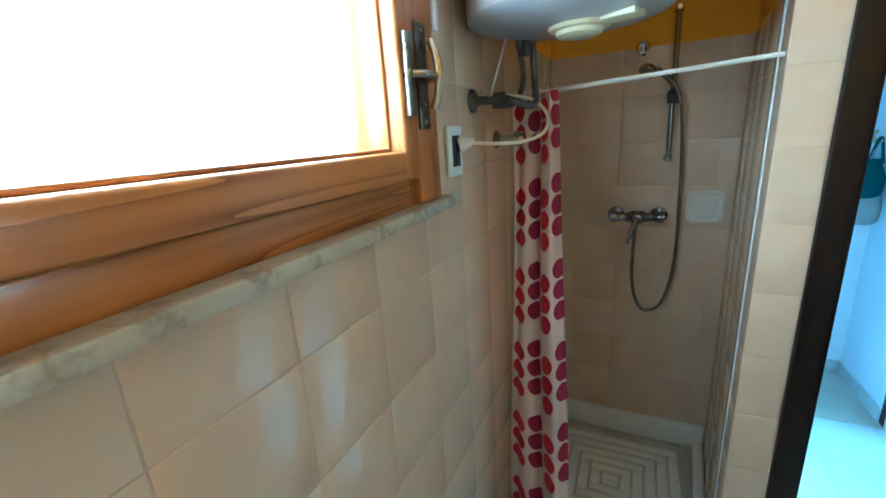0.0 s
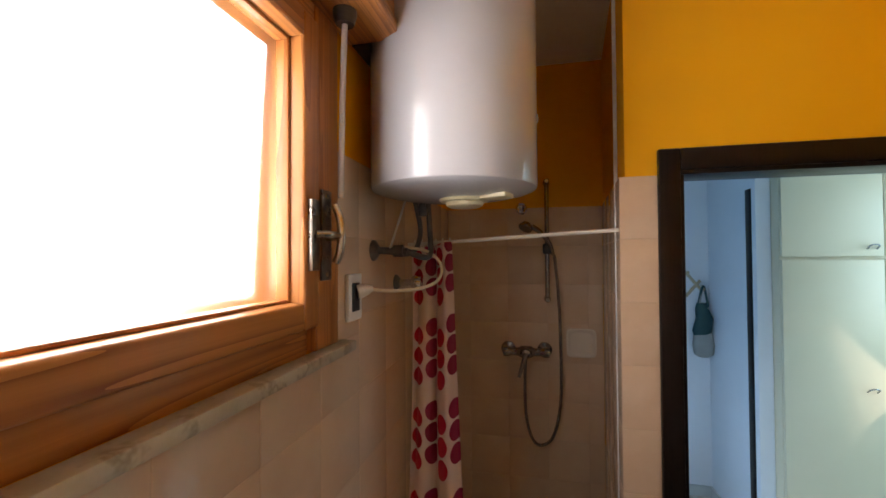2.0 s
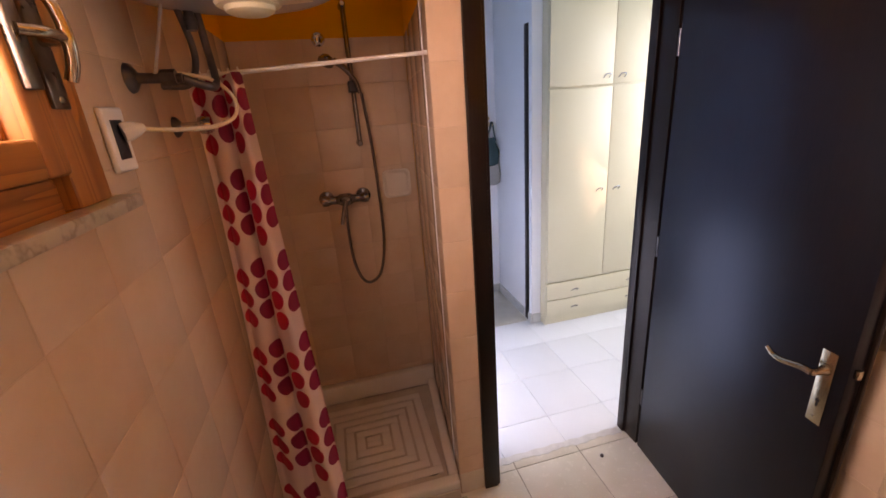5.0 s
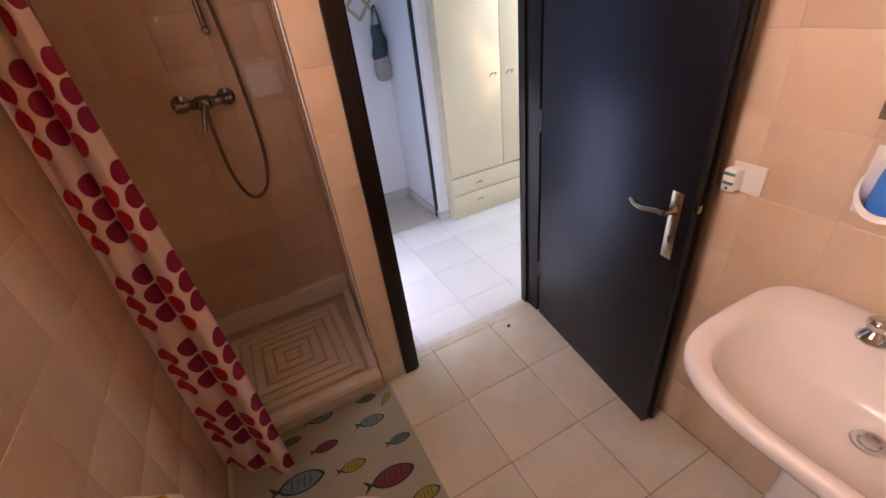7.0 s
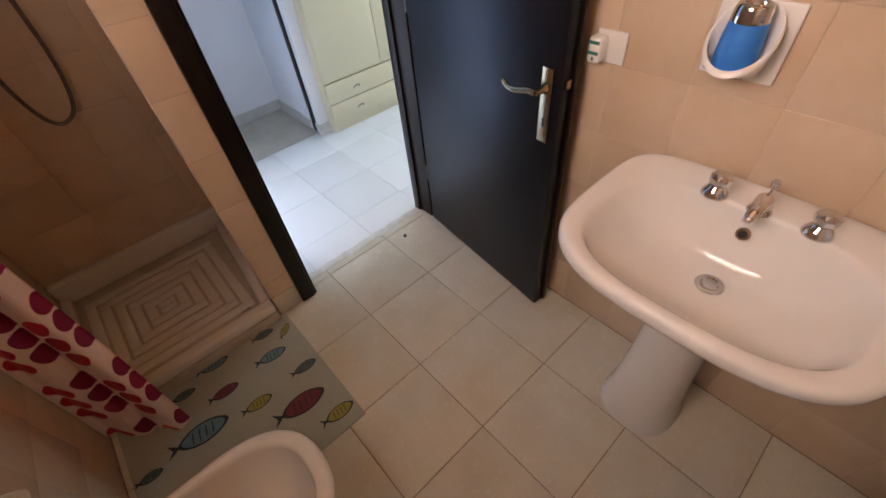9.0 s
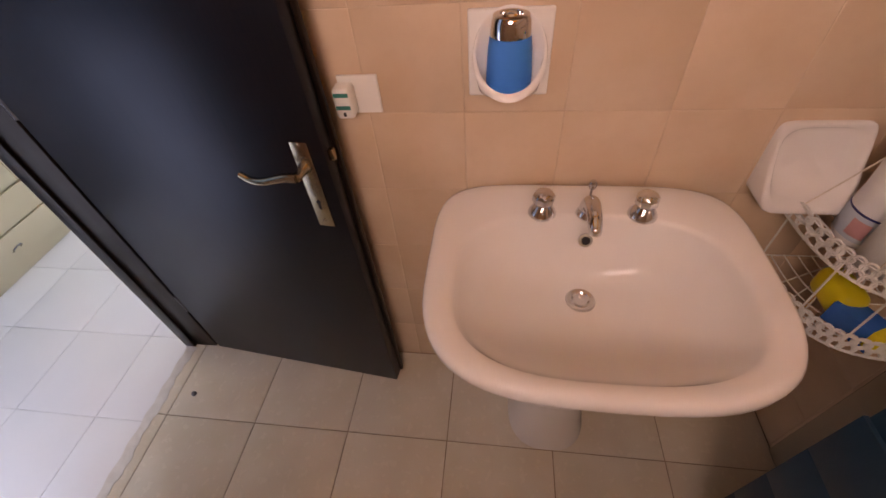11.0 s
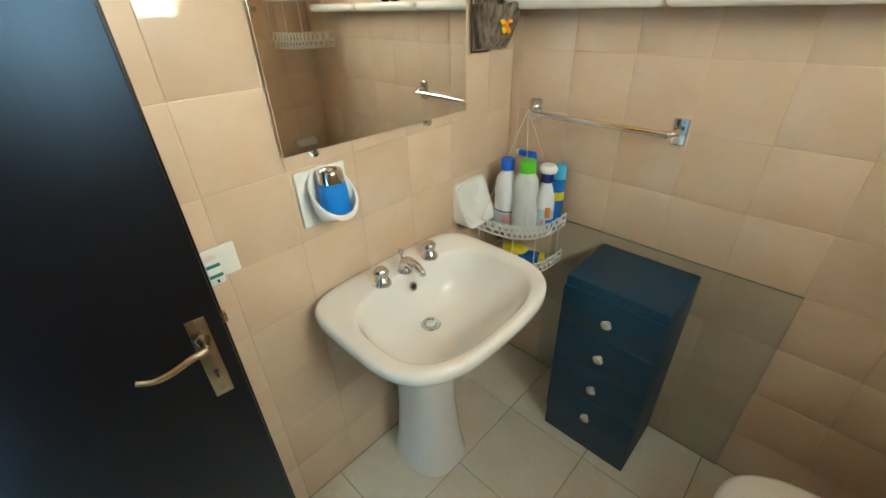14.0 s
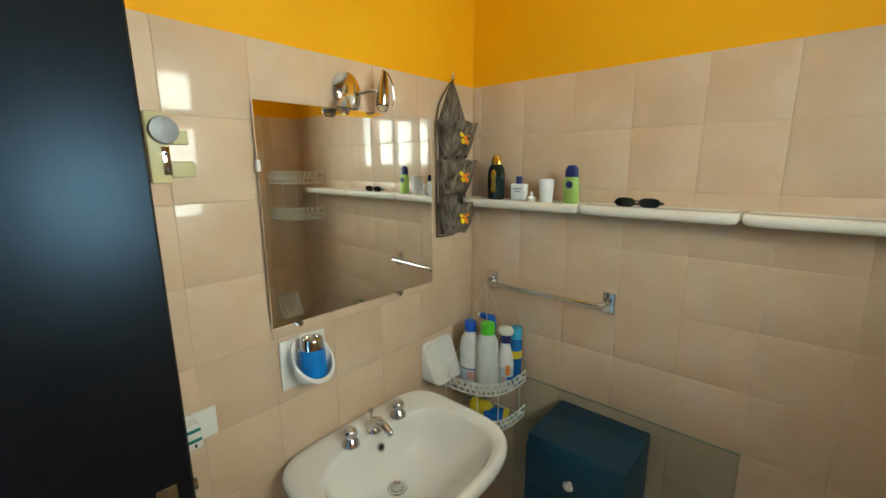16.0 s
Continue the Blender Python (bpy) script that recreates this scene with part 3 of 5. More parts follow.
for k, (s_, z) in enumerate(((1.05, 0.830), (1.02, 0.826), (1.0, 0.818), (0.965, 0.795), (0.90, 0.757), (0.80, 0.722), (0.66, 0.697), (0.48, 0.678), (0.30, 0.667), (0.16, 0.664))):
    shift = 0.098 * (1 - s_) if s_ < 1 else 0.0
    rings.append(superring(IX + shift, 0, IHX * s_, IHY * s_, z, e=2.9 - 0.7 * (1 - min(s_, 1))))
loft(bm, rings, caps=(True, True))
bowl = part("basin", bm, CERAMIC, sink, angle=60)
ped = bmesh.new()
loft(ped, [superring(0.09, 0, a, b, z, 40, 2.5) for a, b, z in ((0.145, 0.125, 0.0), (0.143, 0.123, 0.012), (0.125, 0.108, 0.10), (0.108, 0.095, 0.28), (0.100, 0.090, 0.5), (0.105, 0.098, 0.60), (0.10, 0.10, 0.638))], caps=(True, True))
part("pedestal", ped, CERAMIC, sink, angle=60)
part("drain", lathe([(0.0, 0.003), (0.016, 0.004), (0.019, 0.007), (0.021, 0.003), (0.030, 0.004), (0.033, 0.0), (0.0, -0.001)], 28, pose(0.052, -0.007, 0.667)), CHROME, sink, "chrome pop-up drain")
part("overflow", lathe([(0.0, 0.001), (0.009, 0.0), (0.010, 0.003), (0.015, 0.003), (0.016, -0.002), (0.0, -0.002)], 22, pose(0.127, -0.007, 0.783, 0, -66)), CHROME, sink, "chrome overflow ring")
part("overflow_hole", lathe([(0.0, 0.0), (0.0085, 0.0), (0.0085, 0.003), (0.0, 0.003)], 18, pose(0.1265, -0.007, 0.7835, 0, -66)), BLACK, sink)
for sy in (0.103, -0.103):
    tap = part("tap", lathe([(0.0, 0.0), (0.030, 0.0), (0.029, 0.005), (0.022, 0.016), (0.015, 0.026), (0.0, 0.026)], 28, pose(0.158, sy - 0.014, 0.8335)), CHROME, sink, "chrome tap")
    knob = bmesh.new()
    n = 32
    prof = ((0.012, 0.022), (0.019, 0.027), (0.0225, 0.034), (0.0225, 0.046), (0.018, 0.053), (0.010, 0.056), (0.0005, 0.057))
    loft(knob, [[((r + (0.0012 * math.cos(8 * 2 * math.pi * i / n) if 0.018 < r else 0)) * math.cos(2 * math.pi * i / n), (r + (0.0012 * math.cos(8 * 2 * math.pi * i / n) if 0.018 < r else 0)) * math.sin(2 * math.pi * i / n), z) for i in range(n)] for r, z in prof], caps=(True, True))
    bmesh.ops.transform(knob, matrix=pose(0.158, sy - 0.014, 0.8335), verts=knob.verts)
    part("knob", knob, CHROME, tap)
spout = bmesh.new()
lathe([(0.0, 0.0), (0.026, 0.0), (0.024, 0.006), (0.02, 0.012), (0.0, 0.014)], 28, pose(0.158, -0.007, 0.8335), spout)
tube([(0.160, -0.007, 0.838), (0.158, -0.007, 0.858), (0.140, -0.007, 0.872), (0.110, -0.007, 0.871), (0.082, -0.007, 0.861), (0.075, -0.007, 0.850)], 0.016, 16, spout, radii=(0.021, 0.0115))
sp = part("spout", spout, CHROME, sink, "chrome spout")
part("pull_rod", lathe([(0.003, 0.0), (0.003, 0.03), (0.008, 0.034), (0.009, 0.044), (0.006, 0.050), (0.0, 0.051)], 16, pose(0.172, -0.007, 0.858)), CHROME, sp)

# ---- mirror ----
MIRROR = material("mirror_silver", (0.93, 0.95, 0.94), 0.01, 1.0)
mirror = thing("mirror", (W - 0.017, -1.3755, 1.565), "rectangular frameless wall mirror held by round chrome clips", "mirror")
HYm, HZm = 0.3225, 0.3075
mirror.rotation_euler = (0, 0, radians(-1.9))  # its far side stands a little off the wall
mb = bmesh.new()
loft(mb, [[(x, sy * (HYm - i), sz * (HZm - i)) for sy, sz in ((-1, -1), (1, -1), (1, 1), (-1, 1))] for x, i in ((-0.006, 0.0), (-0.0115, 0.0), (-0.0122, 0.019))], caps=(True, True))
part("glass", mb, MIRROR, mirror, smooth=False)
for y0, y1, x1 in ((0.27, 0.30, 0.0055), (-0.30, -0.27, 0.0255)):
    part("batten", box(-0.0058, x1, y0, y1, -HZm + 0.03, HZm - 0.03), PLASTIC, mirror)
part("clip", box(-0.016, 0.004, HYm - 0.006, HYm + 0.004, 0.128, 0.158, 0.002), PLASTIC, mirror, "small white side clip")
for y in (0.235, -0.165):
    part("clip", lathe([(0.0, 0.0), (0.013, 0.0), (0.013, 0.004), (0.007, 0.010), (0.010, 0.016), (0.0, 0.018)], 18, pose(0.014, y, -HZm - 0.012, 0, -90)), CHROME, mirror, "chrome mirror clip")

# ---- drawer cabinet ----
TEAL = mottled("blue_green_leatherette", (0.002, 0.034, 0.070), (0.003, 0.046, 0.088), 6.0, 0.42, bump=0.5, fine=420)
cab = thing("drawer_cabinet", (1.052, -1.862, 0), "dark teal leatherette cabinet with four drawers and round glass knobs", "cabinet")
CXh, CD, CHt = 0.168, 0.137, 0.775
part("body", box(-CXh, CXh, -CD, CD, 0.0, CHt, 0.006), TEAL, cab)
KNOB = mottled("facet_glass_knob", (0.82, 0.86, 0.88), (0.7, 0.74, 0.78), 30.0, 0.08, 0.7, bump=0.0)
for k in range(4):
    z1 = 0.7395 - k * 0.1552
    dr = part("drawer", box(-CXh, CXh, CD + 0.0005, CD + 0.009, z1 - 0.1545, z1, 0.0012), TEAL, cab)
    part("knob", lathe([(0.0, 0.0), (0.008, 0.0), (0.008, 0.008), (0.017, 0.011), (0.019, 0.018), (0.013, 0.025), (0.0, 0.027)], 8, pose(0, CD + 0.009, z1 - 0.0775, -90)), KNOB, dr, "faceted clear knob")

# ---- glass sheet standing against the back wall, behind the cabinet ----
SHEET = material("green_tinted_glass", (0.915, 0.955, 0.935), 0.02)
SHEET.node_tree.nodes["Principled BSDF"].inputs["Transmission Weight"].default_value = 1.0
SHEET.node_tree.nodes["Principled BSDF"].inputs["IOR"].default_value = 1.5
sheet = thing("glass_panel", (1.03, BACK + 0.0055, 0.0), "clear greenish glass sheet standing against the tiled wall", "glass panel")
part("pane", box(-0.40, 0.40, -0.0025, 0.0025, 0.0, 0.811, 0.0006), SHEET, sheet).visible_shadow = False
part("edge", box(-0.40, 0.40, -0.0022, 0.0022, 0.8112, 0.8135, 0.0004), mottled("green_glass_edge", (0.16, 0.26, 0.22), (0.22, 0.33, 0.28), 20.0, 0.2, bump=0.0), sheet, "polished green edge")

# ---- wall shelves ----
SHELF = mottled("cream_shelf_ceramic", (0.78, 0.73, 0.64), (0.82, 0.78, 0.70), 5.0, 0.22, bump=0.04)


def wall_shelf(xc, half, label):
    ob = thing("wall_shelf", (xc, BACK, 1.575), label, "shelf", "shelves along the back wall")
    bm = bmesh.new()
    loft(bm, [superring(0, 0.062, half - a, 0.060 - a, z, 72, 9.0) for a, z in ((0.012, -0.034), (0.004, -0.028), (0.0, -0.018), (0.0, -0.006), (0.003, -0.001), (0.010, 0.0), (0.014, -0.003))], caps=(True, True))
    part("board", bm, SHELF, ob, angle=60)
    return ob


wall_shelf(1.412, 0.252, "cream ceramic wall shelf crowded with toiletries")
wall_shelf(0.932, 0.224, "cream ceramic wall shelf holding sunglasses")
wall_shelf(0.48, 0.224, "empty cream ceramic wall shelf near the window")

# ---- shower fittings ----
def chrome_disc(r, h):
    return [(0.0, 0.0), (r, 0.0), (r, h * 0.4), (r * 0.82, h), (0.0, h)]


mixer = thing("shower_mixer", (0.415, SH_Y, 1.28), "chrome wall mixer with a single lever", "tap")
mb = bmesh.new()
lathe([(0.0, -0.092), (0.020, -0.092), (0.021, -0.07), (0.015, -0.06), (0.017, -0.03), (0.024, -0.02), (0.024, 0.02), (0.017, 0.03), (0.015, 0.06), (0.021, 0.07), (0.020, 0.092), (0.0, 0.092)], 20, pose(0, -0.055, 0, 0, 90), mb)
part("body", mb, DARK_CHROME, mixer)
mixer.scale = (1.25, 1.25, 1.25)
for x in (-0.075, 0.075):
    part("flange", lathe([(0.0, 0.0), (0.031, 0.0), (0.030, 0.008), (0.014, 0.016), (0.013, 0.055), (0.0, 0.055)], 22, pose(x, 0, 0, 90)), DARK_CHROME, mixer)
lv = bmesh.new()
lathe([(0.0, 0.0), (0.022, 0.0), (0.023, 0.02), (0.017, 0.032), (0.0, 0.034)], 20, pose(0, -0.07, 0.0, 90), lv)
tube([(0.0, -0.098, 0.0), (-0.012, -0.115, -0.035), (-0.028, -0.13, -0.085)], 0.008, 10, lv, radii=(0.011, 0.006))
part("lever", lv, DARK_CHROME, mixer)

rail = thing("shower_rail", (0.525, SH_Y, 1.54), "chrome shower rail with hand shower and flexible hose", "shower")
part("bar", tube([(0, -0.05, 0.0), (0, -0.05, 0.615)], 0.0115, 14, steps=1), DARK_CHROME, rail)
for z in (0.006, 0.612):
    part("wall_mount", lathe([(0.0, 0.0), (0.018, 0.0), (0.015, 0.02), (0.014, 0.062), (0.010, 0.068), (0.0, 0.068)], 18, pose(0, 0, z, 90)), DARK_CHROME, rail)
part("slider", box(-0.022, 0.022, -0.088, -0.03, 0.24, 0.292, 0.008, 3), BLACK, rail, "dark slider clamp")
hs = bmesh.new()
tube([(0.028, -0.085, 0.235), (0.012, -0.09, 0.29), (-0.03, -0.10, 0.345), (-0.075, -0.115, 0.378)], 0.011, 12, hs, radii=(0.009, 0.014))
hm = Matrix.Translation((-0.10, -0.125, 0.383)) @ Euler((radians(-25), radians(28), 0)).to_matrix().to_4x4()
lathe([(0.0, -0.022), (0.034, -0.022), (0.036, -0.014), (0.026, 0.006), (0.015, 0.014), (0.0, 0.016)], 24, hm, hs)
part("hand_shower", hs, DARK_CHROME, rail)
part("hose", tube([(-0.11, -0.062, -0.275), (-0.118, -0.05, -0.40), (-0.115, -0.045, -0.58), (-0.085, -0.045, -0.705), (-0.035, -0.045, -0.738), (0.025, -0.045, -0.68), (0.060, -0.045, -0.50), (0.062, -0.045, -0.2), (0.052, -0.055, 0.05), (0.034, -0.085, 0.235)], 0.0078, 10, steps=8), DARK_CHROME, rail, "ribbed metal hose")

soap_plate = thing("soap_dish", (0.692, SH_Y, 1.321), "ivory ceramic soap recess set in the shower wall", "soap dish", "soap dishes")
sb = bmesh.new()
prof = ((0.074, 0.0, 0.0), (0.074, -0.008, 0.0), (0.068, -0.012, 0.0), (0.060, -0.010, 0.0), (0.054, -0.003, 0.0), (0.030, -0.0025, 0.0))
loft(sb, [[(p[0], y, p[1]) for p in superring(0, 0, h, h, 0, 40, 6.0)] for h, y, _ in prof], caps=(True, True))
part("plate", sb, mottled("ivory_ceramic", (0.76, 0.68, 0.58), (0.80, 0.73, 0.64), 5.0, 0.2, bump=0.0), soap_plate)

vent = thing("wall_outlet_cover", (0.398, SH_Y, 2.02), "round chrome wall outlet cover with slots", "outlet cover")
vent_disc = part("cover", lathe([(0.0, 0.0), (0.031, 0.0), (0.030, 0.004), (0.022, 0.007), (0.019, 0.005), (0.0, 0.005)], 26, pose(0, 0, 0, 90)), CHROME, vent)
for dx in (-0.008, 0.008):
    part("slot", box(dx - 0.0025, dx + 0.0025, -0.0065, -0.0052, -0.011, 0.011), BLACK, vent)

# ---- pipework and socket under the heater ----
socket = thing("wall_socket", (0, -0.445, 1.67), "white wall socket with a plug and cream cable", "socket")
part("plate", box(0.0, 0.011, -0.04, 0.04, -0.059, 0.059, 0.004, 3), PLASTIC, socket)
part("insert", box(0.0105, 0.0125, -0.022, 0.022, -0.036, 0.036, 0.001), BLACK, socket, "black socket insert")
plug = bmesh.new()
lathe([(0.0, 0.0), (0.017, 0.0), (0.018, 0.012), (0.014, 0.026), (0.007, 0.04), (0.0, 0.042)], 18, pose(0.0125, 0.008, 0.012, 0, 78, 35), plug)
part("plug", plug, PLASTIC, socket, "cream plug")
CABLE = mottled("cream_cable", (0.72, 0.62, 0.45), (0.68, 0.58, 0.42), 30.0, 0.45)
part("cable", tube([(0.045, 0.03, 0.016), (0.085, 0.075, 0.010), (0.135, 0.165, 0.010), (0.168, 0.255, 0.030), (0.170, 0.285, 0.075), (0.140, 0.245, 0.115), (0.085, 0.18, 0.128), (0.05, 0.155, 0.122)], 0.0048, 10), CABLE, socket, "cream power cable")

pipes = thing("heater_pipework", (0, -0.20, 1.79), "grey water pipes and valves below the heater", "pipes")
for y, z, r in ((-0.098, 0.0, 0.031), (0.10, -0.105, 0.027)):
    part("wall_flange", lathe([(0.0, 0.0), (r, 0.0), (r * 0.95, 0.006), (r * 0.5, 0.016), (0.0, 0.016)], 22, pose(0, y, z, 0, 90)), DARK_METAL, pipes)
pb = bmesh.new()
tube([(0.0, -0.098, 0.0), (0.10, -0.090, -0.004)], 0.011, 12, pb, steps=1)
lathe([(0.0, 0.0), (0.017, 0.0), (0.017, 0.03), (0.0, 0.03)], 6, pose(0.06, -0.094, -0.002, 0, 90), pb)
tube([(0.10, -0.09, -0.004), (0.135, -0.06, -0.02), (0.145, 0.0, -0.012), (0.135, 0.04, 0.06), (0.13, 0.03, 0.165)], 0.009, 12, pb)
part("inlet_pipe", pb, DARK_METAL, pipes)
vb = bmesh.new()
tube([(0.0, 0.10, -0.105), (0.07, 0.10, -0.105)], 0.011, 12, vb, steps=1)
lathe([(0.0, 0.0), (0.022, 0.0), (0.024, 0.012), (0.019, 0.03), (0.0, 0.032)], 16, pose(0.06, 0.10, -0.105, 0, 90), vb)
part("stop_valve", vb, CHROME, pipes)
part("outlet_hose", tube([(0.02, 0.02, -0.01), (0.075, 0.05, -0.005), (0.105, 0.035, 0.06), (0.10, -0.015, 0.165)], 0.008, 12), DARK_METAL, pipes)
part("safety_valve", lathe([(0.0, 0.0), (0.013, 0.0), (0.015, 0.02), (0.011, 0.03), (0.011, 0.055), (0.0, 0.055)], 14, pose(0.12, 0.005, 0.105)), DARK_METAL, pipes)
part("power_lead", tube([(0.05, -0.10, 0.0), (0.062, -0.085, 0.05), (0.09, -0.055, 0.165)], 0.0035, 8), ENAMEL, pipes, "thin grey power lead")

# ---- bath mat with printed fish ----
MAT = material("grey_woven_mat", (0.33, 0.34, 0.29), 0.85)
g = Graph(MAT)
co = g.node("ShaderNodeTexCoord").outputs["Object"]
weave = g.node("ShaderNodeTexChecker", {"Vector": co, "Scale": 260.0, 1: (0.46, 0.47, 0.39, 1), 2: (0.33, 0.34, 0.28, 1)})
g.to("Base Color", g.mix(g.math("MULTIPLY", g.noise(co, 8.0), 0.5), weave.outputs[0], (0.50, 0.51, 0.42)))
g.bump(weave.outputs[1], 0.4, 0.001)
mat = thing("bath_mat", (0.385, -0.34, 0.0), "grey woven bath mat printed with coloured fish", "bath mat")
mmesh = bmesh.new()
nx, ny = 30, 26
rows = [[mmesh.verts.new((-0.362 + 0.724 * i / nx, -0.318 + 0.636 * j / ny, 0.0045 + 0.0012 * math.sin(i * 0.9) * math.sin(j * 0.7))) for i in range(nx + 1)] for j in range(ny + 1)]
for j in range(ny):
    for i in range(nx):
        mmesh.faces.new((rows[j][i], rows[j][i + 1], rows[j + 1][i + 1], rows[j + 1][i]))
border = [e for e in mmesh.edges if e.is_boundary]
ext = bmesh.ops.extrude_edge_only(mmesh, edges=border)
for v in ext["geom"]:
    if isinstance(v, bmesh.types.BMVert):
        v.co.z = 0.0004
part("cloth", mmesh, MAT, mat, angle=60)
INKS = {"blue": mottled("fish_blue", (0.10, 0.22, 0.26), (0.16, 0.30, 0.34), 60, 0.85), "red": mottled("fish_red", (0.26, 0.05, 0.07), (0.20, 0.04, 0.05), 60, 0.85),
        "yellow": mottled("fish_yellow", (0.40, 0.34, 0.07), (0.34, 0.30, 0.08), 60, 0.85), "dark": mottled("fish_teal", (0.08, 0.14, 0.14), (0.12, 0.20, 0.19), 60, 0.85)}
INK = mottled("fish_outline", (0.03, 0.035, 0.035), (0.05, 0.055, 0.05), 60, 0.85)


def fish(x, y, length, ink, turn):
    """A printed fish: dark outline, coloured body, tail and ribs, each a thin layer."""
    m = pose(x - 0.385, y + 0.34, 0.0064, 0, 0, turn)
    body = lambda k: [(length * 0.5 * math.cos(a) * k + 0.05 * length, length * 0.235 * math.sin(a) * abs(math.sin(a)) ** 0.35 * k) for a in [2 * math.pi * i / 24 for i in range(24)]]
    def flat(shape, z):
        bm = bmesh.new()
        loft(bm, [[(px, py, z - 0.0006) for px, py in shape], [(px, py, z) for px, py in shape]], caps=(False, True))
        bmesh.ops.transform(bm, matrix=m, verts=bm.verts)
        return bm
    outline = part("fish_print", flat(body(1.0), 0.0), INK, mat, "dark outlined printed fish", smooth=False)
    part("fish_body", flat(body(0.86), 0.0007), INKS[ink], outline, smooth=False)
    t = -0.45 * length
    part("tail", flat([(t + 0.05 * length, 0.0), (t - 0.17 * length, 0.17 * length), (t - 0.09 * length, 0.0), (t - 0.19 * length, -0.15 * length)], 0.0002), INK, outline, smooth=False)
    for k in range(4):
        px = length * (-0.18 + 0.13 * k)
        part("rib", flat([(px, -0.12 * length), (px + 0.022 * length, -0.12 * length), (px + 0.05 * length, 0.12 * length), (px + 0.028 * length, 0.12 * length)], 0.0013), INK, outline, smooth=False)


for x, y, ln, ink, turn in ((0.40, -0.035, 0.115, "blue", -6), (0.60, -0.175, 0.115, "blue", -6), (0.62, -0.05, 0.085, "dark", -4), (0.70, -0.10, 0.07, "yellow", 40), (0.675, -0.322, 0.095, "dark", -2),
                            (0.39, -0.19, 0.105, "red", -2), (0.467, -0.333, 0.105, "yellow", -4), (0.59, -0.455, 0.175, "red", -4), (0.675, -0.585, 0.115, "yellow", -2), (0.262, -0.29, 0.185, "blue", -5),
                            (0.075, -0.312, 0.08, "dark", -4), (0.262, -0.085, 0.085, "dark", -4)):
    fish(x, y, ln, ink, turn)

# ---- bidet and toilet along the window wall ----
def dshape(front, half, back, z, k=1.0, n=48, xc=None):
    """A rounded plan: straight towards the wall, rounded at the front."""
    out = []
    xc = front - half * 1.25 if xc is None else xc
    for i in range(n):
        a = 2 * math.pi * i / n
        c, s_ = math.cos(a), math.sin(a)
        if c >= 0:
            x = xc + (front - xc) * abs(c) ** 0.9 * k
        else:
            x = xc - (xc - back) * abs(c) ** 0.45 * k
        out.append((x, half * math.copysign(abs(s_) ** 0.8, s_) * k, z))
    return out


bidet = thing("bidet", (0, -0.85, 0), "white ceramic bidet standing beside the bath mat", "bidet")
bb = bmesh.new()
loft(bb, [dshape(0.46, 0.11, 0.02, 0.0), dshape(0.45, 0.105, 0.02, 0.04), dshape(0.46, 0.11, 0.02, 0.14), dshape(0.53, 0.15, 0.02, 0.25), dshape(0.562, 0.175, 0.02, 0.34), dshape(0.572, 0.183, 0.02, 0.375), dshape(0.567, 0.180, 0.024, 0.388), dshape(0.557, 0.172, 0.03, 0.392),
          dshape(0.532, 0.151, 0.15, 0.388, xc=0.34), dshape(0.525, 0.145, 0.16, 0.375, xc=0.34), dshape(0.51, 0.13, 0.19, 0.31, xc=0.34), dshape(0.45, 0.085, 0.24, 0.25, xc=0.34), dshape(0.38, 0.03, 0.30, 0.236, xc=0.34)], caps=(True, True))
part("bowl", bb, CERAMIC, bidet, angle=70)
part("drain", lathe(chrome_disc(0.022, 0.005), 20, pose(0.34, 0, 0.236)), CHROME, bidet, "chrome drain")
bt = bmesh.new()
lathe([(0.0, 0.0), (0.024, 0.0), (0.02, 0.03), (0.018, 0.05), (0.0, 0.055)], 18, pose(0.10, 0, 0.391), bt)
tube([(0.10, 0, 0.42), (0.15, 0, 0.43), (0.20, 0, 0.415)], 0.010, 12, bt)
part("tap", bt, CHROME, bidet, "chrome tap")

toilet = thing("toilet", (0, -1.525, 0), "white ceramic toilet with closed plastic lid", "toilet")
tb = bmesh.new()
loft(tb, [dshape(0.50, 0.12, 0.02, 0.0), dshape(0.49, 0.11, 0.02, 0.05), dshape(0.50, 0.12, 0.02, 0.16), dshape(0.57, 0.16, 0.02, 0.28), dshape(0.615, 0.182, 0.02, 0.37), dshape(0.62, 0.185, 0.02, 0.385), dshape(0.60, 0.17, 0.03, 0.39)], caps=(True, True))
part("bowl", tb, CERAMIC, toilet, angle=70)
for nm, z0, z1, f, h in (("seat", 0.393, 0.410, 0.628, 0.190), ("lid", 0.412, 0.432, 0.632, 0.193)):
    sb = bmesh.new()
    loft(sb, [dshape(f - 0.008, h - 0.008, 0.12, z0), dshape(f, h, 0.12, z0 + 0.005), dshape(f, h, 0.12, z1 - 0.006), dshape(f - 0.012, h - 0.012, 0.13, z1), dshape(f - 0.05, h - 0.05, 0.16, z1 + 0.004)], caps=(True, True))
    part(nm, sb, PLASTIC, toilet, angle=70)

